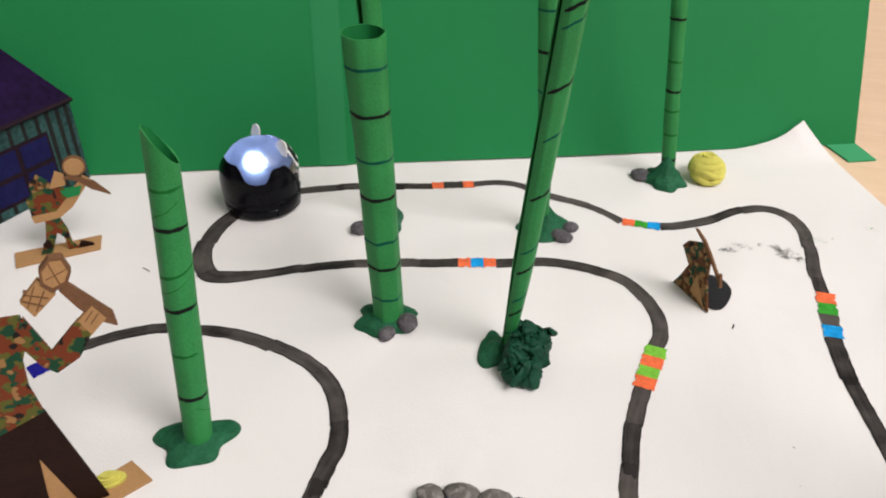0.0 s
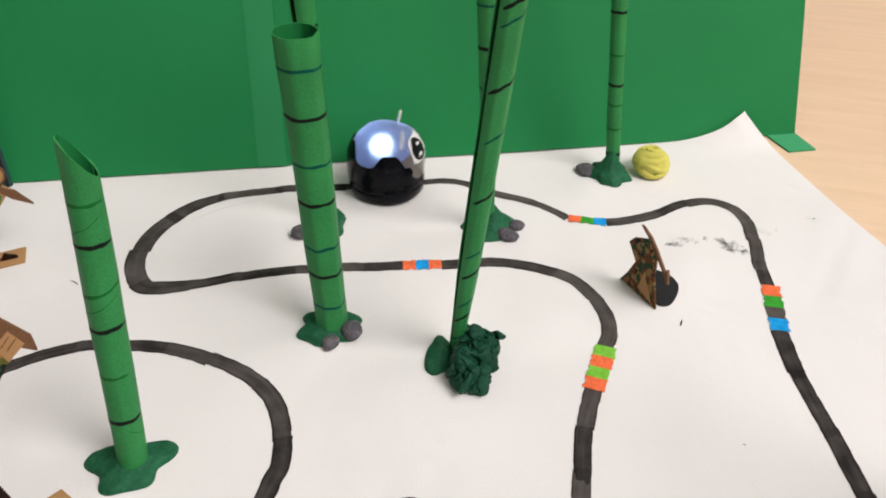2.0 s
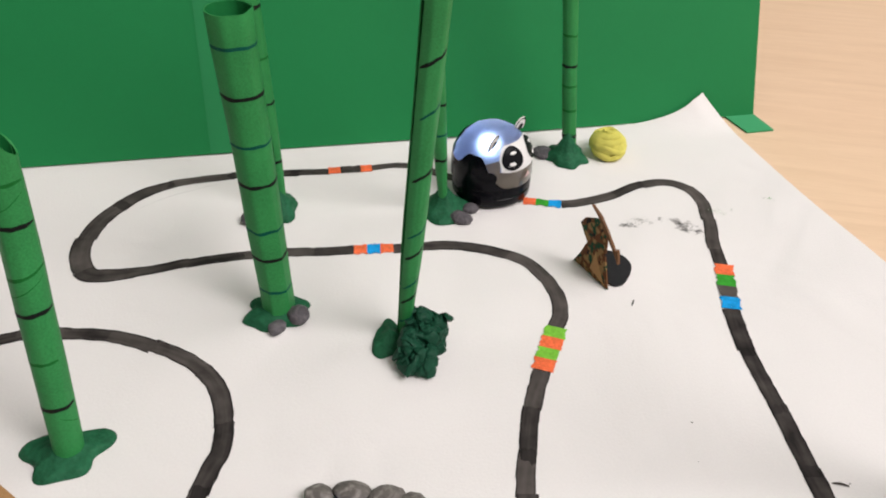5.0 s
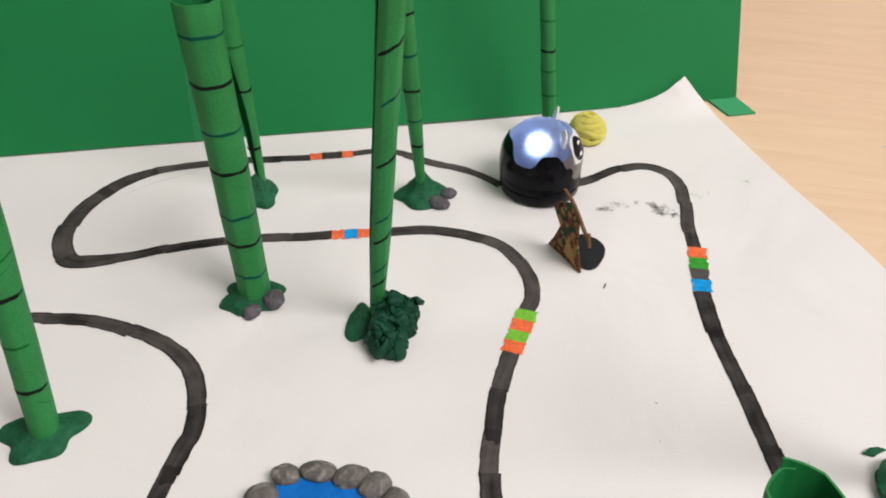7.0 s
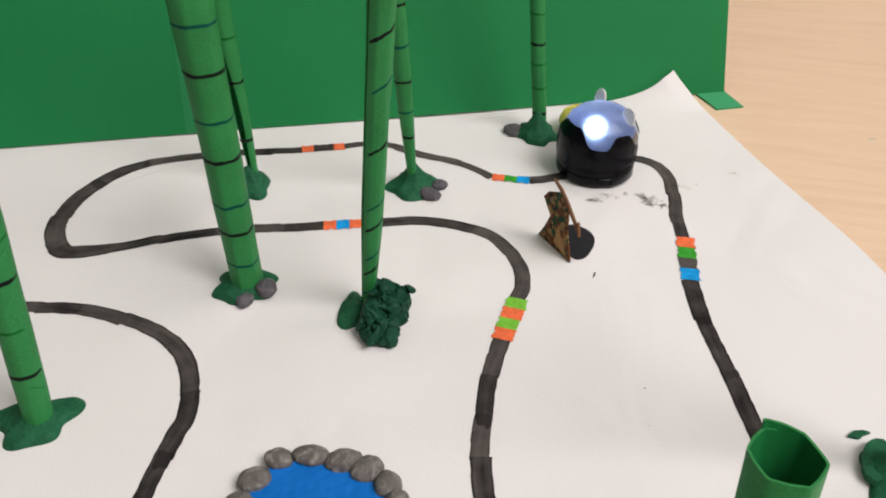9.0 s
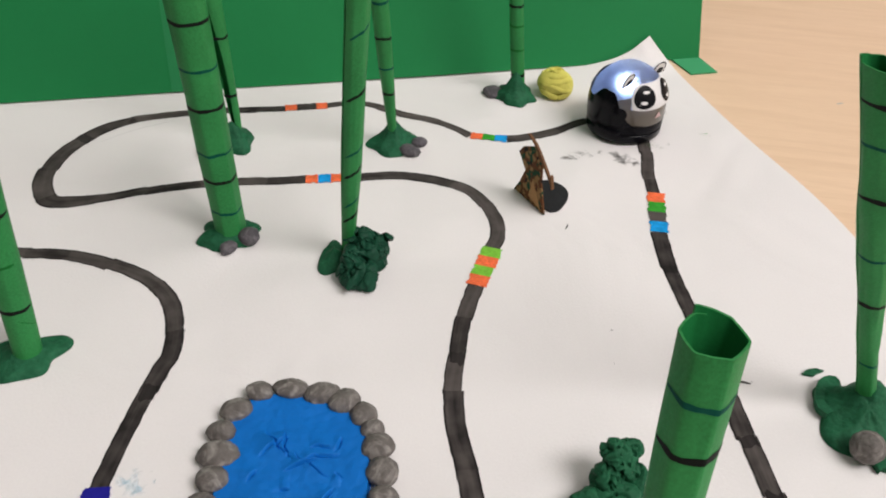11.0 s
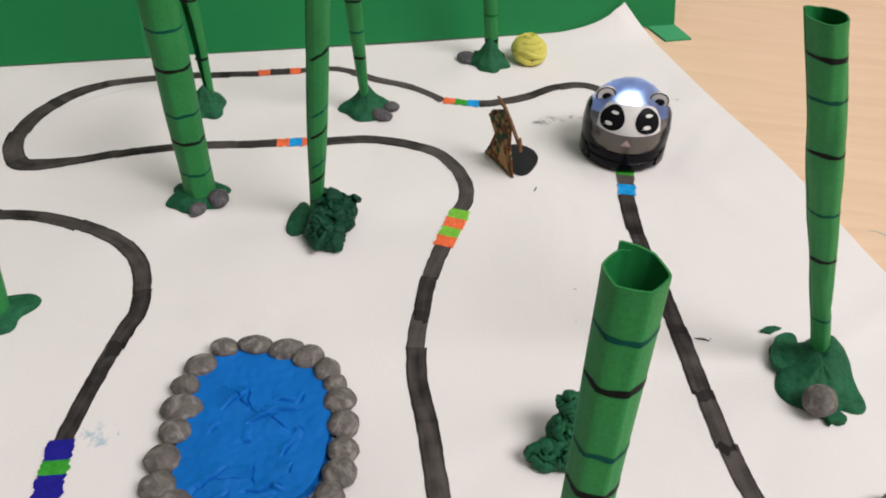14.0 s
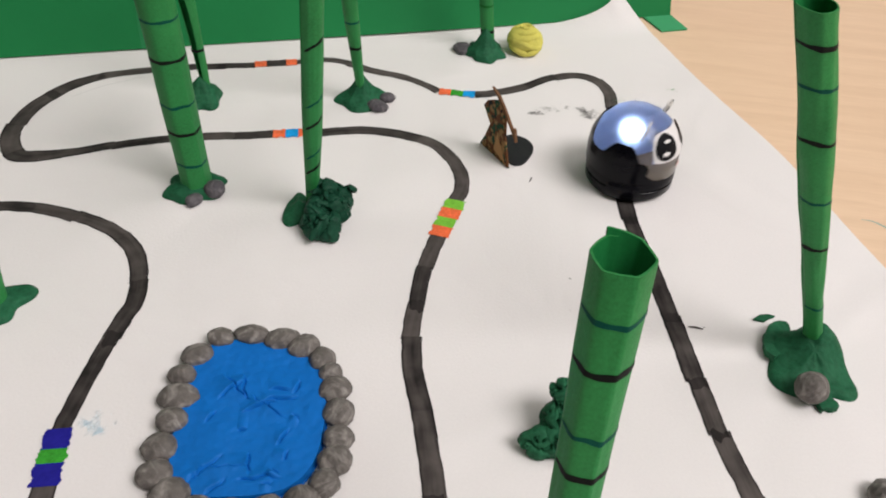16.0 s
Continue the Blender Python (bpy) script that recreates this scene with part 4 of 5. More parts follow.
    bush(81.8, -141.5, [(-4, -3, 3, 4.5), (2, -3, 3.5, 5), (6, 2, 4.5, 5), (0, 1, 6, 4), (4, 4, 9, 4), (2, 5, 12, 3.2), (6, 6, 11, 3)], 22, "heap of pitted dark green clay on the paper", strips=0, pits=1.0)


def pond():
    bm = bmesh.new()
    cx, cy, rx, ry = 6.8, -131.5, 19.0, 25.5
    n, m = 260, 120
    rows = []
    rnd = random.Random(5)
    dents = [(rnd.uniform(-10, 12), rnd.uniform(-21, 12) - 3, rnd.uniform(0, 3.14), 1.2 + 5.5 * rnd.random() ** 1.5) for _ in range(20)]
    for j in range(m + 1):
        f = j / m
        row = []
        for i in range(n):
            a = 2 * math.pi * i / n
            c, s = math.cos(a), math.sin(a)
            k = (abs(c) ** 3.2 + abs(s) ** 3.2) ** (-1 / 3.2)
            x, y = rx * k * f * c, ry * k * f * s
            x -= 1.5 * y / ry if y > 0 else -1.2 * y / ry
            z = 2.0 + 0.45 * wob(x, y, 4, 0.13) + 0.15 * wob(x, y, 9, 0.45)
            for dx, dy, da, ln in dents:
                u = (x - dx) * math.cos(da) + (y - dy) * math.sin(da)
                w = -(x - dx) * math.sin(da) + (y - dy) * math.cos(da) + 0.02 * u * u + 1.1 * wob(u, dx, dy, 0.35)
                if abs(u) < ln:
                    z += 0.8 / (1 + math.exp(max(-40.0, min(40.0, -w / 0.09)))) * math.exp(-max(w, 0.0) / 2.2) * (1 - (u / ln) ** 2) - 0.95 * math.exp(-((w + 0.22) / 0.24) ** 2) * (1 - (u / ln) ** 2)
            if f > 0.97:
                z *= 0.1
            row.append(bm.verts.new((x * MM, y * MM, z * MM)))
        rows.append(row)
    for j in range(1, m):
        for i in range(n):
            bm.faces.new((rows[j][i], rows[j + 1][i], rows[j + 1][(i + 1) % n], rows[j][(i + 1) % n]))
    bm.faces.new(rows[1])
    for v in rows[0]:
        bm.verts.remove(v)
    bmesh.ops.recalc_face_normals(bm, faces=bm.faces[:])
    thing("clay_pond", bm, CLAY_BLUE, at_mm(cx, cy, 0.1), "bright blue clay pond with creases, ringed by stones", "pond")
    ring = [(-4.4, -106.1, 3.8, 3.3), (3.8, -105.3, 5.0, 3.4), (12.2, -107.3, 5.0, 3.7), (18.3, -110.1, 4.4, 4.0), (23.5, -114.8, 3.8, 3.9), (25.9, -120.0, 3.2, 3.0), (27.3, -125.5, 4.4, 4.0), (28.4, -133.1, 4.0, 4.4), (28.6, -140.8, 3.9, 3.6), (28.0, -147.2, 4.3, 4.1), (25.7, -153.6, 3.8, 3.9), (20.9, -157.6, 4.5, 3.6), (13.0, -159.7, 4.4, 3.6), (5.2, -160.2, 4.6, 3.6), (-2.6, -159.2, 4.4, 3.6), (-9.8, -112.1, 4.4, 3.6), (-12.6, -119.2, 3.7, 3.2), (-12.4, -126.3, 5.4, 4.1), (-12.7, -133.6, 4.0, 3.9), (-14.3, -141.6, 4.4, 4.3), (-13.9, -149.1, 4.4, 4.2), (-9.5, -154.9, 4.9, 4.4)]
    for k, (x, y, a, b) in enumerate(ring):
        pebble(x, y, a, b, 2.6, 30 + k, "smooth grey clay stone edging the blue pond", "stones round the pond", z=0.3, turn=(k * 53) % 40 - 20)


def yellow_ball():
    h = holder("clay_ball", at_mm(103.4, 66.2, 0.2), "yellow clay ball wrapped from rolled strips", "clay ball")
    bm = bmesh.new()
    bmesh.ops.create_icosphere(bm, subdivisions=4, radius=6.6 * MM)
    for v in bm.verts:
        v.co *= 1 + 0.03 * noise.noise(v.co * 300)
        v.co.x *= 1.18
        v.co.y *= 1.18
        v.co.z = v.co.z * 0.8 + 5.4 * MM
    part("core", bm, CLAY_YELLOW, h)
    def roll(r0, z, a0, a1, thick, tiltx=0.0):
        bm = bmesh.new()
        m, q = 18, 8
        prev = None
        for k in range(m + 1):
            f = k / m
            a = radians(a0 + (a1 - a0) * f)
            c = Vector((1.2 * r0 * math.cos(a), 1.2 * r0 * math.sin(a), 0.86 * z + tiltx * (f - 0.5) + 0.7 * wob(f * 3, z, a0, 1.0)))
            out = Vector((math.cos(a), math.sin(a), 0))
            th = thick * (0.35 + 0.65 * math.sin(math.pi * min(1, max(0, f))) ** 0.4) * (1 + 0.15 * wob(f * 5, z, r0, 1))
            ringv = [bm.verts.new((c + out * th * 0.6 * math.cos(2 * math.pi * s / q) + Vector((0, 0, th * math.sin(2 * math.pi * s / q)))) * MM) for s in range(q)]
            if prev:
                for s in range(q):
                    bm.faces.new((prev[s], prev[(s + 1) % q], ringv[(s + 1) % q], ringv[s]))
            else:
                bm.faces.new(ringv)
            prev = ringv
        bm.faces.new(prev[::-1])
        bmesh.ops.recalc_face_normals(bm, faces=bm.faces[:])
        part("clay_roll", bm, CLAY_YELLOW, h)
    for args in ((6.0, 3.2, 195, 275, 1.7, -2.5), (6.2, 5.6, 235, 335, 1.4, -3.4), (5.9, 6.3, 150, 245, 1.6, 2.4), (6.1, 2.8, 268, 350, 1.5, 2.2), (5.5, 8.2, 205, 300, 1.3, 2.6), (5.9, 4.9, 300, 390, 1.7, 2.2), (5.4, 8.6, 285, 370, 1.3, -2.0), (5.2, 9.0, 20, 160, 1.4, 0.5), (3.9, 10.3, 180, 290, 1.2, 1.6), (3.9, 10.5, 270, 380, 1.1, -1.4), (3.6, 10.9, 20, 160, 1.2, -0.5), (1.8, 11.8, 0, 200, 0.9, 0.6), (1.4, 12.0, 190, 330, 0.9, -0.4)):
        roll(*args)


# ---- card house and figures ----
def house():
    h = holder("card_house", at_mm(-158.8, 53.2, 0.3, 0, 0, 240.4), "painted card house with teal walls and purple roof", "card house")
    # local x runs along the wall away from the backdrop, local y to the front
    bm = bmesh.new()
    box(bm, 0, -1.0, 0, 75, 0, 38)
    part("wall", bm, WALL_TEAL, h, "teal painted wall with dark stripes", smooth=False)
    for k, x in enumerate((2.5, 6.5, 11, 16, 22, 28, 35, 42, 49, 56, 63, 70)):
        bm = bmesh.new()
        slab(bm, [(x - 0.9, 0.5), (x + 0.8, 0.5), (x + 0.9 + 0.2 * math.sin(k), 37.5), (x - 0.8, 37.5)], 0.02, 0.12, upright=True)
        part("stripe", bm, STRIPE, h, smooth=False)
    bm = bmesh.new()
    slab(bm, [(13, 4), (42, 4), (42, 27.5), (13, 27.5)], 0.14, 0.30, upright=True)
    win = part("window", bm, FRAME_BROWN, h, "dark painted window with four panes", smooth=False)
    for x0, x1 in ((14, 26), (28, 40.5)):
        for z0, z1 in ((5.5, 14.3), (16.5, 26.0)):
            bm = bmesh.new()
            slab(bm, [(x0, z0), (x1, z0), (x1, z1), (x0, z1)], 0.31, 0.40, upright=True)
            part("pane", bm, WINDOW_BLUE, win, smooth=False)
    bm = bmesh.new()
    slab(bm, [(-0.4, 0), (78, 0), (78, 36), (9.5, 36)], -0.5, 0.5)
    roof = part("roof", bm, ROOF, h, "purple painted roof panel with a dark edge", smooth=False, at=pose(0, 0.0012, 0.0365, 0, 0, 0) @ pose(0, 0, 0, 180 - 36, 0, 0))
    bm = bmesh.new()
    slab(bm, [(-0.4, -0.8), (78, -0.8), (78, 0.6), (-0.4, 0.6)], -0.7, 0.7)
    part("eave", bm, FRAME_BROWN, roof, smooth=False)


def card_figure(name, origin, angle, flat, pieces, label):
    """A cut-out card figure, one mesh of layered card pieces (slot, outline) on a card strip."""
    bm = bmesh.new()
    for k, (slot, pts) in enumerate(pieces):
        slab(bm, pts, -0.3 - 0.06 * k, 0.3 + 0.06 * k, slot, upright=True)
    for slot, pts, z in flat:
        slab(bm, pts, z, z + 0.8, slot)
    thing(name, bm, [KRAFT, CAMO, BROWN, TROUSER, CLAY_YELLOW, PEN_BLACK, CARD_GREEN, CAMO_BROWN, BLACK_CARD], at_mm(*origin, 0.2, 0, 0, angle), label, "card figure", "cut-out card figures", smooth=False)


def figures():
    card_figure("card_figure", (-153.7, -4.2), 25.1, [(0, [(-9.0, -4.5), (20, -3.5), (21, 5.5), (-9.5, 5.0)], 0.0)], [
        (1, [(4.5, 14.8), (9.5, 14.9), (10.9, 9.8), (11.2, 3.3), (13.6, 0.2), (9.4, 0.2), (8.9, 6.5), (7.2, 9.0), (3.4, 0.3), (-0.6, 0.3), (2.8, 6.9)]),
        (1, [(0.6, 24.0), (3.5, 26.8), (8.5, 27.4), (13.6, 26.6), (13.8, 22.5), (10.5, 16.6), (0.8, 16.9)]),
        (0, [(0.5, 17.6), (0.9, 14.4), (9.5, 14.9), (14.8, 18.4), (22.6, 28.0), (20.6, 30.2), (14.2, 23.0), (9.0, 17.9)]),
        (7, [(2.8, 26.8), (3.2, 30.4), (6.2, 33.4), (8.8, 30.6), (10.4, 27.4)]),
        (0, [(9.0, 27.2), (12.2, 33.4), (14.8, 31.8), (14.4, 27.6)]),
        (3, [(12.2, 0.2), (18.6, 0.2), (17.6, 1.6), (14.0, 3.4)]), (3, [(1.2, 4.6), (3.4, 7.0), (4.6, 4.0), (3.2, 2.6)]),
        (6, [(12.0, 25.6), (15.8, 26.0), (19.6, 26.4), (18.0, 22.9), (13.9, 22.4)]),
        (2, [(14.2, 30.5), (16.8, 32.2), (24.0, 26.8), (28.3, 20.7), (22.3, 24.4), (19.2, 28.0)]),
        (2, oval(18.8, 34.2, 3.9, 3.9, 18)),
        (0, oval(18.8, 34.4, 3.3, 3.4, 18))], "small cut-out card figure in camouflage on a card strip")
    def rule(x0, z0, x1, z1, w=0.22):
        d = Vector((x1 - x0, z1 - z0)).normalized() * w
        return [(x0 - d.y, z0 + d.x), (x1 - d.y, z1 + d.x), (x1 + d.y, z1 - d.x), (x0 + d.y, z0 - d.x)]
    card_figure("card_figure", (-89.4, -109.4), -155.3, [(0, [(-11.6, -1.2), (-7.2, -9.8), (7, -4.0), (24, -4.0), (24, 4.0), (3, 4.0)], 0.0), (4, oval(-1.0, -4.5, 4.5, 2.6, 16), 0.9), (4, oval(-1.0, -4.5, 3.5, 2.0, 16), 1.8), (4, oval(-1.0, -4.3, 2.9, 1.7, 14), 2.6), (4, oval(-1.0, -4.3, 1.8, 1.1, 14), 3.4)], [
        (0, [(11.6, 24.1), (3.4, 0.2), (17.1, 0.2)]),
        (3, [(26.1, 29.4), (17.1, 31.4), (6.4, 35.5), (-0.7, 1.0), (5.9, 0.2), (11.3, 20.5), (13.3, 0.2), (20.6, 0.2), (28.5, 0.2)]),
        (1, [(16.5, 61.2), (7.9, 64.0), (4.1, 63.6), (4.3, 57.2), (6.8, 51.3), (7.5, 43.6), (6.5, 35.2), (17.2, 31.1), (26.1, 29.4), (25, 54)]),
        (1, [(-6.8, 59.4), (-8.6, 54.7), (-4.7, 48.7), (0.9, 45.7), (3.5, 48.7), (7.3, 58.2), (3.7, 63.0), (0.5, 52.2)]),
        (2, [(-6.9, 69.8), (-14.2, 59.3), (-14.4, 55.3), (-10.1, 58.2), (-7.5, 62.5), (-4.9, 68.0)]),
        (0, [(-6.7, 59.0), (-10.3, 62.4), (-12.5, 58.1), (-8.5, 54.3)]),
        (2, rule(-8.0, 58.5, -10.2, 61.0, 0.12)), (2, rule(-9.0, 57.5, -11.2, 60.0, 0.12)),
        (0, [(-1.5, 72.1), (-4.1, 67.5), (1.3, 62.8), (3.1, 67.3)]),
        (2, rule(-0.6, 70.8, 2.2, 65.2, 0.14)), (2, rule(-2.2, 69.2, 0.6, 64.2, 0.14)), (2, rule(-2.6, 67.0, 2.0, 69.3, 0.14)), (2, rule(-1.2, 65.2, 2.6, 67.8, 0.14)),
        (2, [(-2.4, 74.4), (-4.9, 77.0), (-7.5, 76.7), (-8.5, 72.7), (-6.9, 69.5), (-3.6, 68.4), (-1.8, 70.9)]),
        (0, [(-3.0, 74.2), (-5.0, 76.3), (-7.2, 76.1), (-7.9, 72.9), (-6.6, 70.6), (-4.0, 69.6), (-2.6, 71.4)]),
        (2, rule(-3.2, 72.0, -7.6, 73.6, 0.12)), (2, rule(-5.6, 70.2, -4.6, 76.2, 0.12))], "cut-out card figure with camouflage top and dark trousers")
    card_figure("card_figure", (76.9, -7.7), -64.0, [(8, rounded([(0.8, 13.1), (7.5, 16.6), (13.9, 14.9), (19.8, 6.3), (18.6, 2.0), (12, 2.0), (2, 6)]), 0.0)], [
        (7, [(0, 0.1), (2.8, 4.9), (5.7, 11.4), (1.0, 16.7), (3.2, 19.8), (11.0, 23.9), (15.1, 18.1), (15.5, 11.2), (18.9, 0.1)]),
        (0, [(8.9, 2.6), (10.7, 10.1), (17.0, 0.5)]),
        (2, [(5.3, 26.2), (6.2, 26.3), (10.6, 24.6), (14.6, 21.4), (19.6, 16.4), (21.8, 13.9), (21.2, 13.3), (19.0, 15.5), (14.0, 20.2), (10.2, 23.4)]),
        (2, [(20.2, 17.6), (20.9, 17.3), (22.0, 12.8), (21.2, 12.6)])], "folded card figure with camouflage pattern and black base flap")


# ---- the robot ----
PROFILE = [(8.6, 15.2), (13.3, 15.3), (18.1, 14.7), (22.4, 12.6), (25.9, 9.2), (28.1, 5.0), (28.9, 0.3)]


def shell_r(z):
    for (z0, r0), (z1, r1) in zip(PROFILE, PROFILE[1:]):
        if z <= z1:
            return r0 + (r1 - r0) * max(0.0, z - z0) / (z1 - z0)
    return 0.3


def shell_point(a, z, off):
    r = shell_r(z) + off
    return Vector((r * math.cos(a), r * math.sin(a), z + off * 0.4)) * MM


def shell_patch(bm, a0, a1, low, high, off, na=36, nz=10, slot=0):
    """A patch on the robot's shell between two angles (degrees from the front), from low(a) to high(a)."""
    g = {}
    for i in range(na + 1):
        deg = a0 + (a1 - a0) * i / na
        lo, hi = low(deg), high(deg)
        for j in range(nz + 1):
            g[i, j] = bm.verts.new(shell_point(radians(deg), lo + (hi - lo) * j / nz, off))
    for i in range(na):
        for j in range(nz):
            f = bm.faces.new((g[i, j], g[i + 1, j], g[i + 1, j + 1], g[i, j + 1]))
            f.material_index = slot


def shell_oval(bm, deg, z, ra, rz, off, n=24):
    """An oval lying on the shell: centre angle and height, half sizes in degrees and millimetres."""
    mid = bm.verts.new(shell_point(radians(deg), z, off))
    rim = [bm.verts.new(shell_point(radians(deg + ra * math.cos(2 * math.pi * i / n)), z + rz * math.sin(2 * math.pi * i / n), off)) for i in range(n)]
    half = [bm.verts.new(shell_point(radians(deg + 0.5 * ra * math.cos(2 * math.pi * i / n)), z + 0.5 * rz * math.sin(2 * math.pi * i / n), off)) for i in range(n)]
    for i in range(n):
        bm.faces.new((half[i], rim[i], rim[(i + 1) % n], half[(i + 1) % n]))
        bm.faces.new((mid, half[i], half[(i + 1) % n]))


def lathe(bm, prof, n=40):
    rows = [[bm.verts.new((r * math.cos(2 * math.pi * i / n) * MM, r * math.sin(2 * math.pi * i / n) * MM, z * MM)) for i in range(n)] for z, r in prof]
    for a, b in zip(rows, rows[1:]):
        for i in range(n):
            bm.faces.new((a[i], a[(i + 1) % n], b[(i + 1) % n], b[i]))
    bm.faces.new(rows[0][::-1])
    bm.faces.new(rows[-1])


def robot():
    h = holder("toy_robot", at_mm(-82, 37), "small round toy robot with panda face and glowing dome", "toy robot")
    bm = bmesh.new()
    lathe(bm, [(0.6, 13.6), (0.9, 14.7), (1.6, 15.2), (4.2, 15.3), (4.5, 14.9), (4.9, 14.9), (5.2, 15.4), (8.4, 15.4), (9.0, 15.1), (9.3, 13.0)])
    part("base", bm, PLASTIC, h, "glossy black plastic base ring")
    for s in (-1, 1):
        bm = bmesh.new()
        rows = []
        for i in range(15):
            f = i / 14 * 2 - 1
            a = radians(s * 76 + 25 * f)
            top = 1.6 + 5.9 * (1 - abs(f) ** 5) ** 0.35
            rows.append([bm.verts.new((r * math.cos(a) * MM, r * math.sin(a) * MM, z * MM)) for r, z in ((15.2, 1.2), (15.6, 1.5), (15.6, top - 0.3), (15.2, top))])
        for p, q in zip(rows, rows[1:]):
            for k in range(3):
                bm.faces.new((p[k], q[k], q[k + 1], p[k + 1]))
        bmesh.ops.recalc_face_normals(bm, faces=bm.faces[:])
        part("wheel_cover", bm, PLASTIC, h, "raised glossy black wheel cover")
    for y in (-9, 9):
        bm = bmesh.new()
        bmesh.ops.create_cone(bm, cap_ends=True, segments=24, radius1=3.0 * MM, radius2=3.0 * MM, depth=2.0 * MM)
        bmesh.ops.transform(bm, matrix=at_mm(0, y, 3.1, 90), verts=bm.verts)
        part("wheel", bm, PLASTIC, h, smooth=False)
    # faceted clear dome
    bm = bmesh.new()
    rows = []
    for k, (z, r) in enumerate(PROFILE):
        n = 11
        rows.append([bm.verts.new((r * math.cos(2 * math.pi * (i + 0.5 * (k % 2)) / n) * MM, r * math.sin(2 * math.pi * (i + 0.5 * (k % 2)) / n) * MM, (z + (0.35 * wob(i, k, 3, 0.7) if 0 < k < 6 else 0)) * MM)) for i in range(n)])
    for k, (a, b) in enumerate(zip(rows, rows[1:])):
        n = len(a)
        for i in range(n):
            j = (i + 1) % n
            if k % 2 == 0:
                bm.faces.new((a[i], a[j], b[i]))
                bm.faces.new((a[j], b[j], b[i]))
            else:
                bm.faces.new((a[i], b[j], b[i]))
                bm.faces.new((a[i], a[j], b[j]))
    bm.faces.new(rows[-1])
    bmesh.ops.recalc_face_normals(bm, faces=bm.faces[:])
    part("dome", bm, DOME, h, "clear faceted plastic dome", smooth=False)
    bm = bmesh.new()
    bmesh.ops.create_uvsphere(bm, u_segments=24, v_segments=14, radius=3.5 * MM)
    bmesh.ops.translate(bm, vec=(-1.6 * MM, 0, 18.8 * MM), verts=bm.verts)
    lamp = part("light", bm, GLOW, h, "bluish white glowing light")
    bm = bmesh.new()
    lathe(bm, [(9.2, 12.8), (14.2, 12.6), (15.4, 10.5), (15.8, 3.0)], 32)
    part("circuit_deck", bm, PLASTIC, h)

    def arm(deg):
        d = abs(deg)
        return 9.0 + 4.5 / (1 + math.exp(-(d - 50) / 4)) + 7.8 * math.exp(-((d - 85) / 22) ** 4) + 9.5 * math.exp(-((d - 180) / 34) ** 4) + 3.3 * math.exp(-((d - 130) / 29) ** 4)
    bm = bmesh.new()
    shell_patch(bm, 24, 336, lambda d: 8.2, lambda d: arm(d if d <= 180 else 360 - d), 0.55, 120, 8)
    part("body_shell", bm, PLASTIC, h, "glossy black shell with rounded arms")
    bm = bmesh.new()
    shell_patch(bm, -60, 60, lambda d: 8.6, lambda d: 17.0 - 1.2 * abs(d) / 60, 0.25, 30, 6)
    part("belly", bm, SMOKE, h, "smoky translucent belly panel", smooth=False)
    for s in (-1, 1):
        bm = bmesh.new()
        shell_patch(bm, s * 47, s * 82, lambda d: 9.0, lambda d: 20.6 - 2.6 * (abs(d) - 47) / 35, 0.3, 6, 5)
        if s < 0:
            bmesh.ops.reverse_faces(bm, faces=bm.faces[:])
        part("cheek", bm, SMOKE, h, "smoky clear plastic cheek", smooth=False)
    bm = bmesh.new()
    face_half = 48

    def squeeze(d):
        return (1 - min(1.0, abs(d) / face_half) ** 4.5) ** (1 / 4.5)
    shell_patch(bm, -face_half, face_half, lambda d: 20.2 - 4.5 * squeeze(d) ** 0.6, lambda d: 20.2 + 4.9 * squeeze(d), 0.6, 40, 8)
    face = part("face_plate", bm, WHITE_STICKER, h, "white printed face sticker")
    for s in (-1, 1):
        bm = bmesh.new()
        shell_oval(bm, s * 26, 20.5, 18.5, 4.1, 0.75)
        eye = part("eye", bm, INK_EYE, face, "large black printed eye")
        bm = bmesh.new()
        shell_oval(bm, s * 26 + 2, 22.4, 6.0, 0.5, 0.85, 14)
        shell_oval(bm, s * 26 - 2, 18.8, 5.5, 0.65, 0.85, 14)
        part("eye_highlight", bm, WHITE_STICKER, face)
    for s in (-1, 1):
        bm = bmesh.new()
        shell_oval(bm, s * 60, 13.6, 9, 2.6, 0.7)
        part("side_port", bm, PLASTIC, h, "dark oval port on the shell")
    bm = bmesh.new()
    pts = [shell_point(radians(d), z, 0.6) for d, z in ((-7, 11.6), (7, 11.6), (0, 14.2))]
    bm.faces.new([bm.verts.new(p) for p in pts])
    part("nose", bm, PINK, h, "pink triangular nose", smooth=False)
    for s in (-1, 1):
        outline = [(-3.7, -2.0), (-3.9, 0.6), (-3.3, 2.6), (-1.9, 4.0), (0.2, 4.5), (2.2, 3.9), (3.4, 2.4), (3.8, 0.4), (3.6, -2.0)]
        outline = [(x * 0.88, z * 0.88) for x, z in outline]
        at = at_mm(5.6, s * 9.2, 25.7, 14, 0, 90 - s * 5)
        bm = bmesh.new()
        slab(bm, outline, -0.3, 0.3, upright=True)
        ear = part("ear", bm, GREY_CARD, h, "pale card ear with a dark centre", smooth=False, at=at)
        bm = bmesh.new()
        slab(bm, outline, -0.34, -0.305, upright=True)
        part("ear_outline", bm, INK_EYE, ear, smooth=False)
        bm = bmesh.new()
        slab(bm, [(x * 0.86, z * 0.86 - 0.1) for x, z in outline], -0.38, -0.345, upright=True)
        part("ear_inside", bm, GREY_CARD, ear, smooth=False)
        bm = bmesh.new()
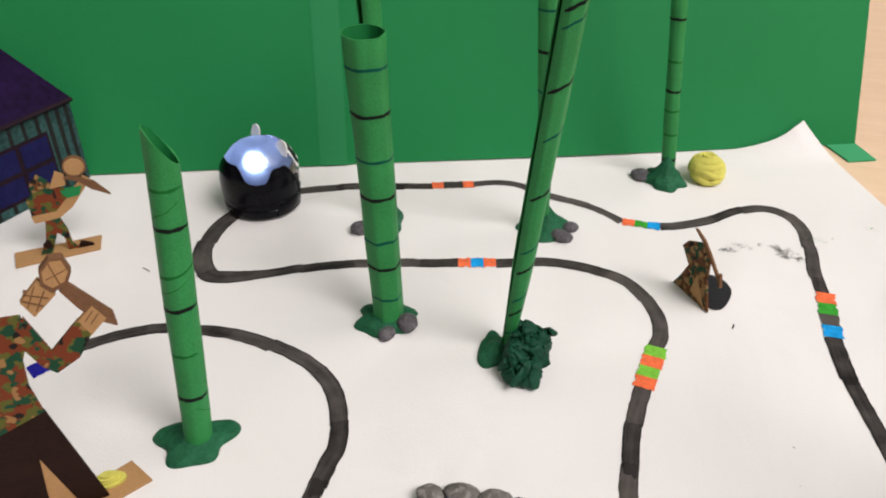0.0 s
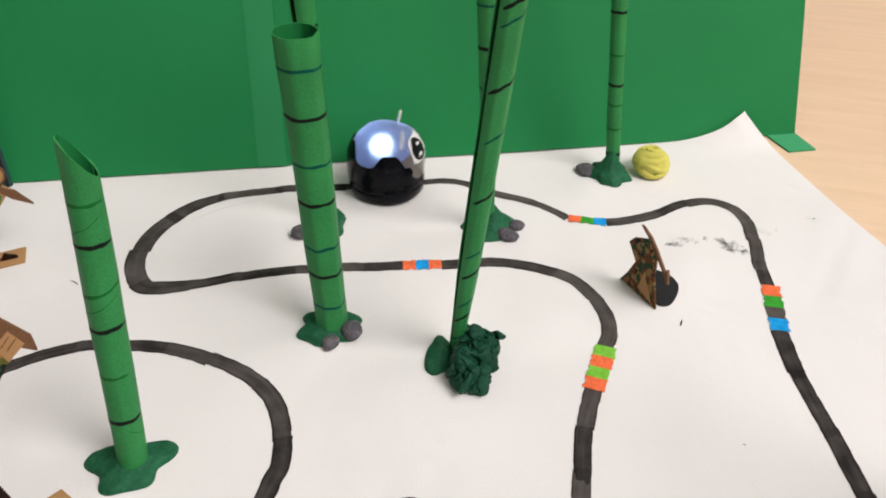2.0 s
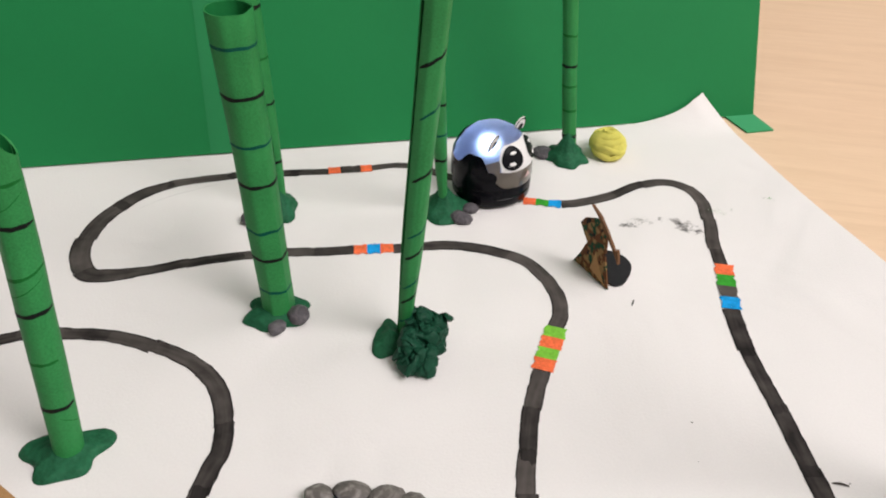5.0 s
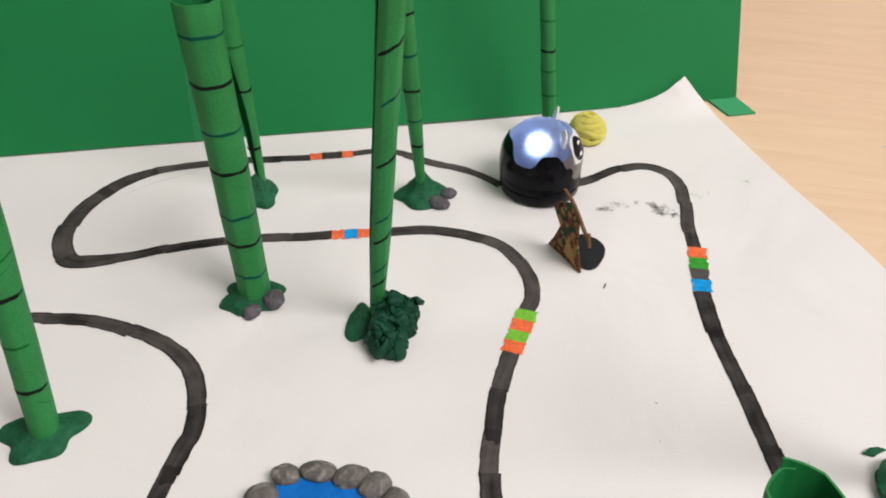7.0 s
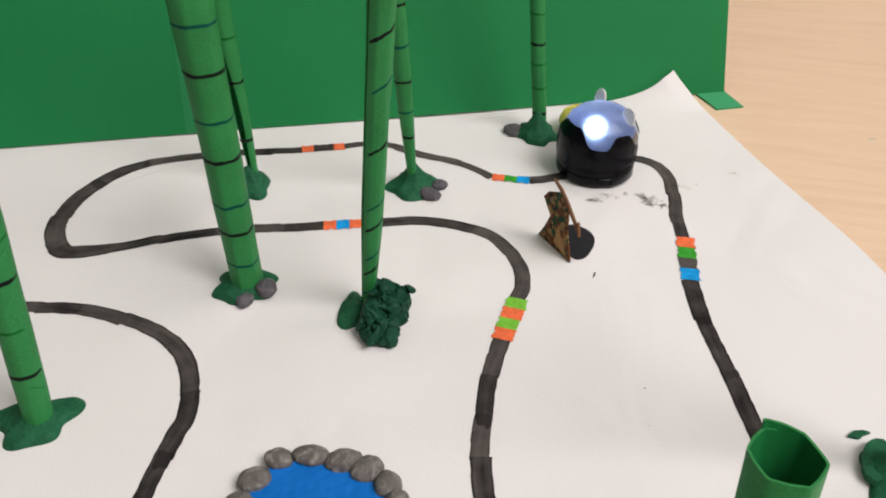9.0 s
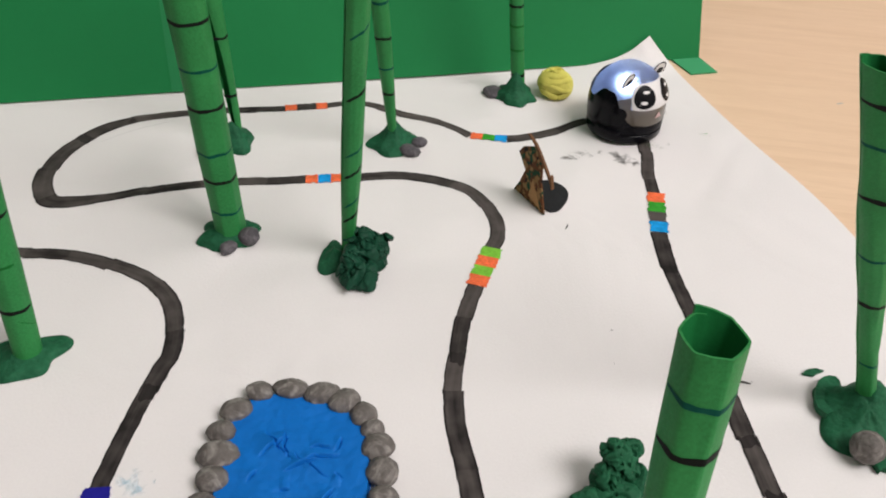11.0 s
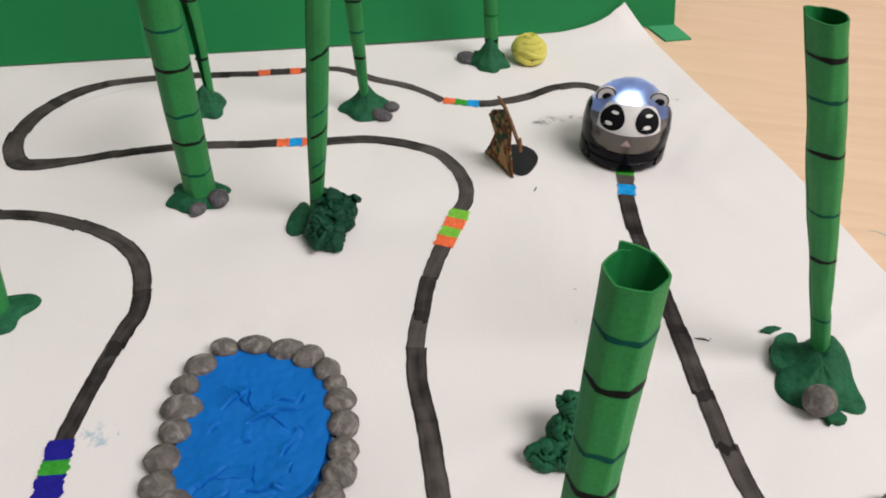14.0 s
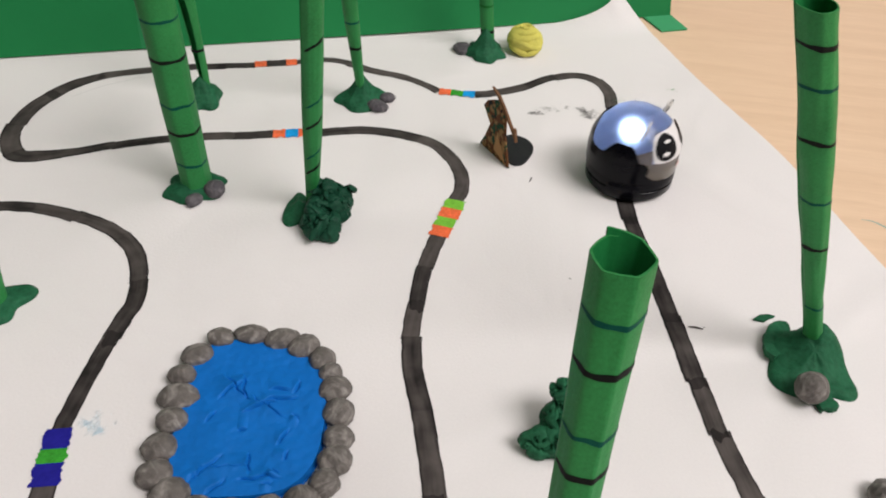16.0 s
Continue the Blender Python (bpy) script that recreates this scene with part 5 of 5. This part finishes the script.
        slab(bm, oval(0.3, -0.3, 1.7, 1.6, 14), -0.42, -0.385, upright=True)
        part("ear_centre", bm, INK_EYE, ear, smooth=False)
    return h


room()
TABLE = table()
backdrop()
SHEET = paper_sheet()
drawing(SHEET)
stroke(TABLE, [(101.5, -206.6), (105.0, -207.8), (109.5, -212.5), (114.0, -213.0)], 0.6, INK_TEAL, "stray teal pen line on the table", 0.06)
stroke(TABLE, [(127.6, -94.0), (129.4, -93.4), (131.4, -93.0)], 0.7, PENCIL, "short grey pen dash on the table", 0.06)
stems()
pond()
yellow_ball()
house()
figures()
ROBOT = robot()

# seconds, place in millimetres, heading in degrees
ROBOT_ROWS = [
    (0.0, -80.6, 37.3, 45), (0.5, -66.0, 44.5, 27), (1.0, -50.0, 49.0, 12), (1.5, -29.5, 51.8, 7), (2.0, -7.8, 53.1, 4), (2.5, 10.5, 54.2, 2),
    (3.0, 19.7, 54.8, -2), (3.5, 27.7, 52.9, -15), (4.0, 36.8, 48.2, -32), (4.5, 46.5, 43.2, -40), (5.0, 51.7, 39.2, -38), (5.2, 54.0, 38.0, -38),
    (6.2, 67.5, 30.6, -20), (7.3, 81.5, 28.8, 6), (7.5, 83.7, 29.6, 9), (8.0, 90.5, 32.2, 16), (8.5, 98.3, 33.6, 24), (9.0, 104.9, 35.2, 23),
    (9.5, 112.3, 37.7, 16), (10.0, 119.1, 39.9, -12), (10.2, 120.5, 39.8, -20), (11.2, 128.7, 34.3, -62), (12.3, 132.1, 20.2, -98), (12.5, 131.6, 17.2, -101), (13.0, 130.4, 8.1, -102),
    (13.5, 129.1, 0.3, -103), (14.0, 128.1, -7.8, -104), (14.5, 126.8, -16.0, -104), (15.0, 125.1, -25.0, -104), (15.5, 123.7, -31.8, -104),
    (15.7, 124.3, -32.2, -100), (15.8, 125.0, -32.2, -82), (15.9, 125.9, -31.8, -58), (16.0, 126.8, -31.6, -36),
]


def motions():
    walk(ROBOT, [(t, at_mm(x, y, 0.25, 0, 0, a)) for t, x, y, a in ROBOT_ROWS])


motions()
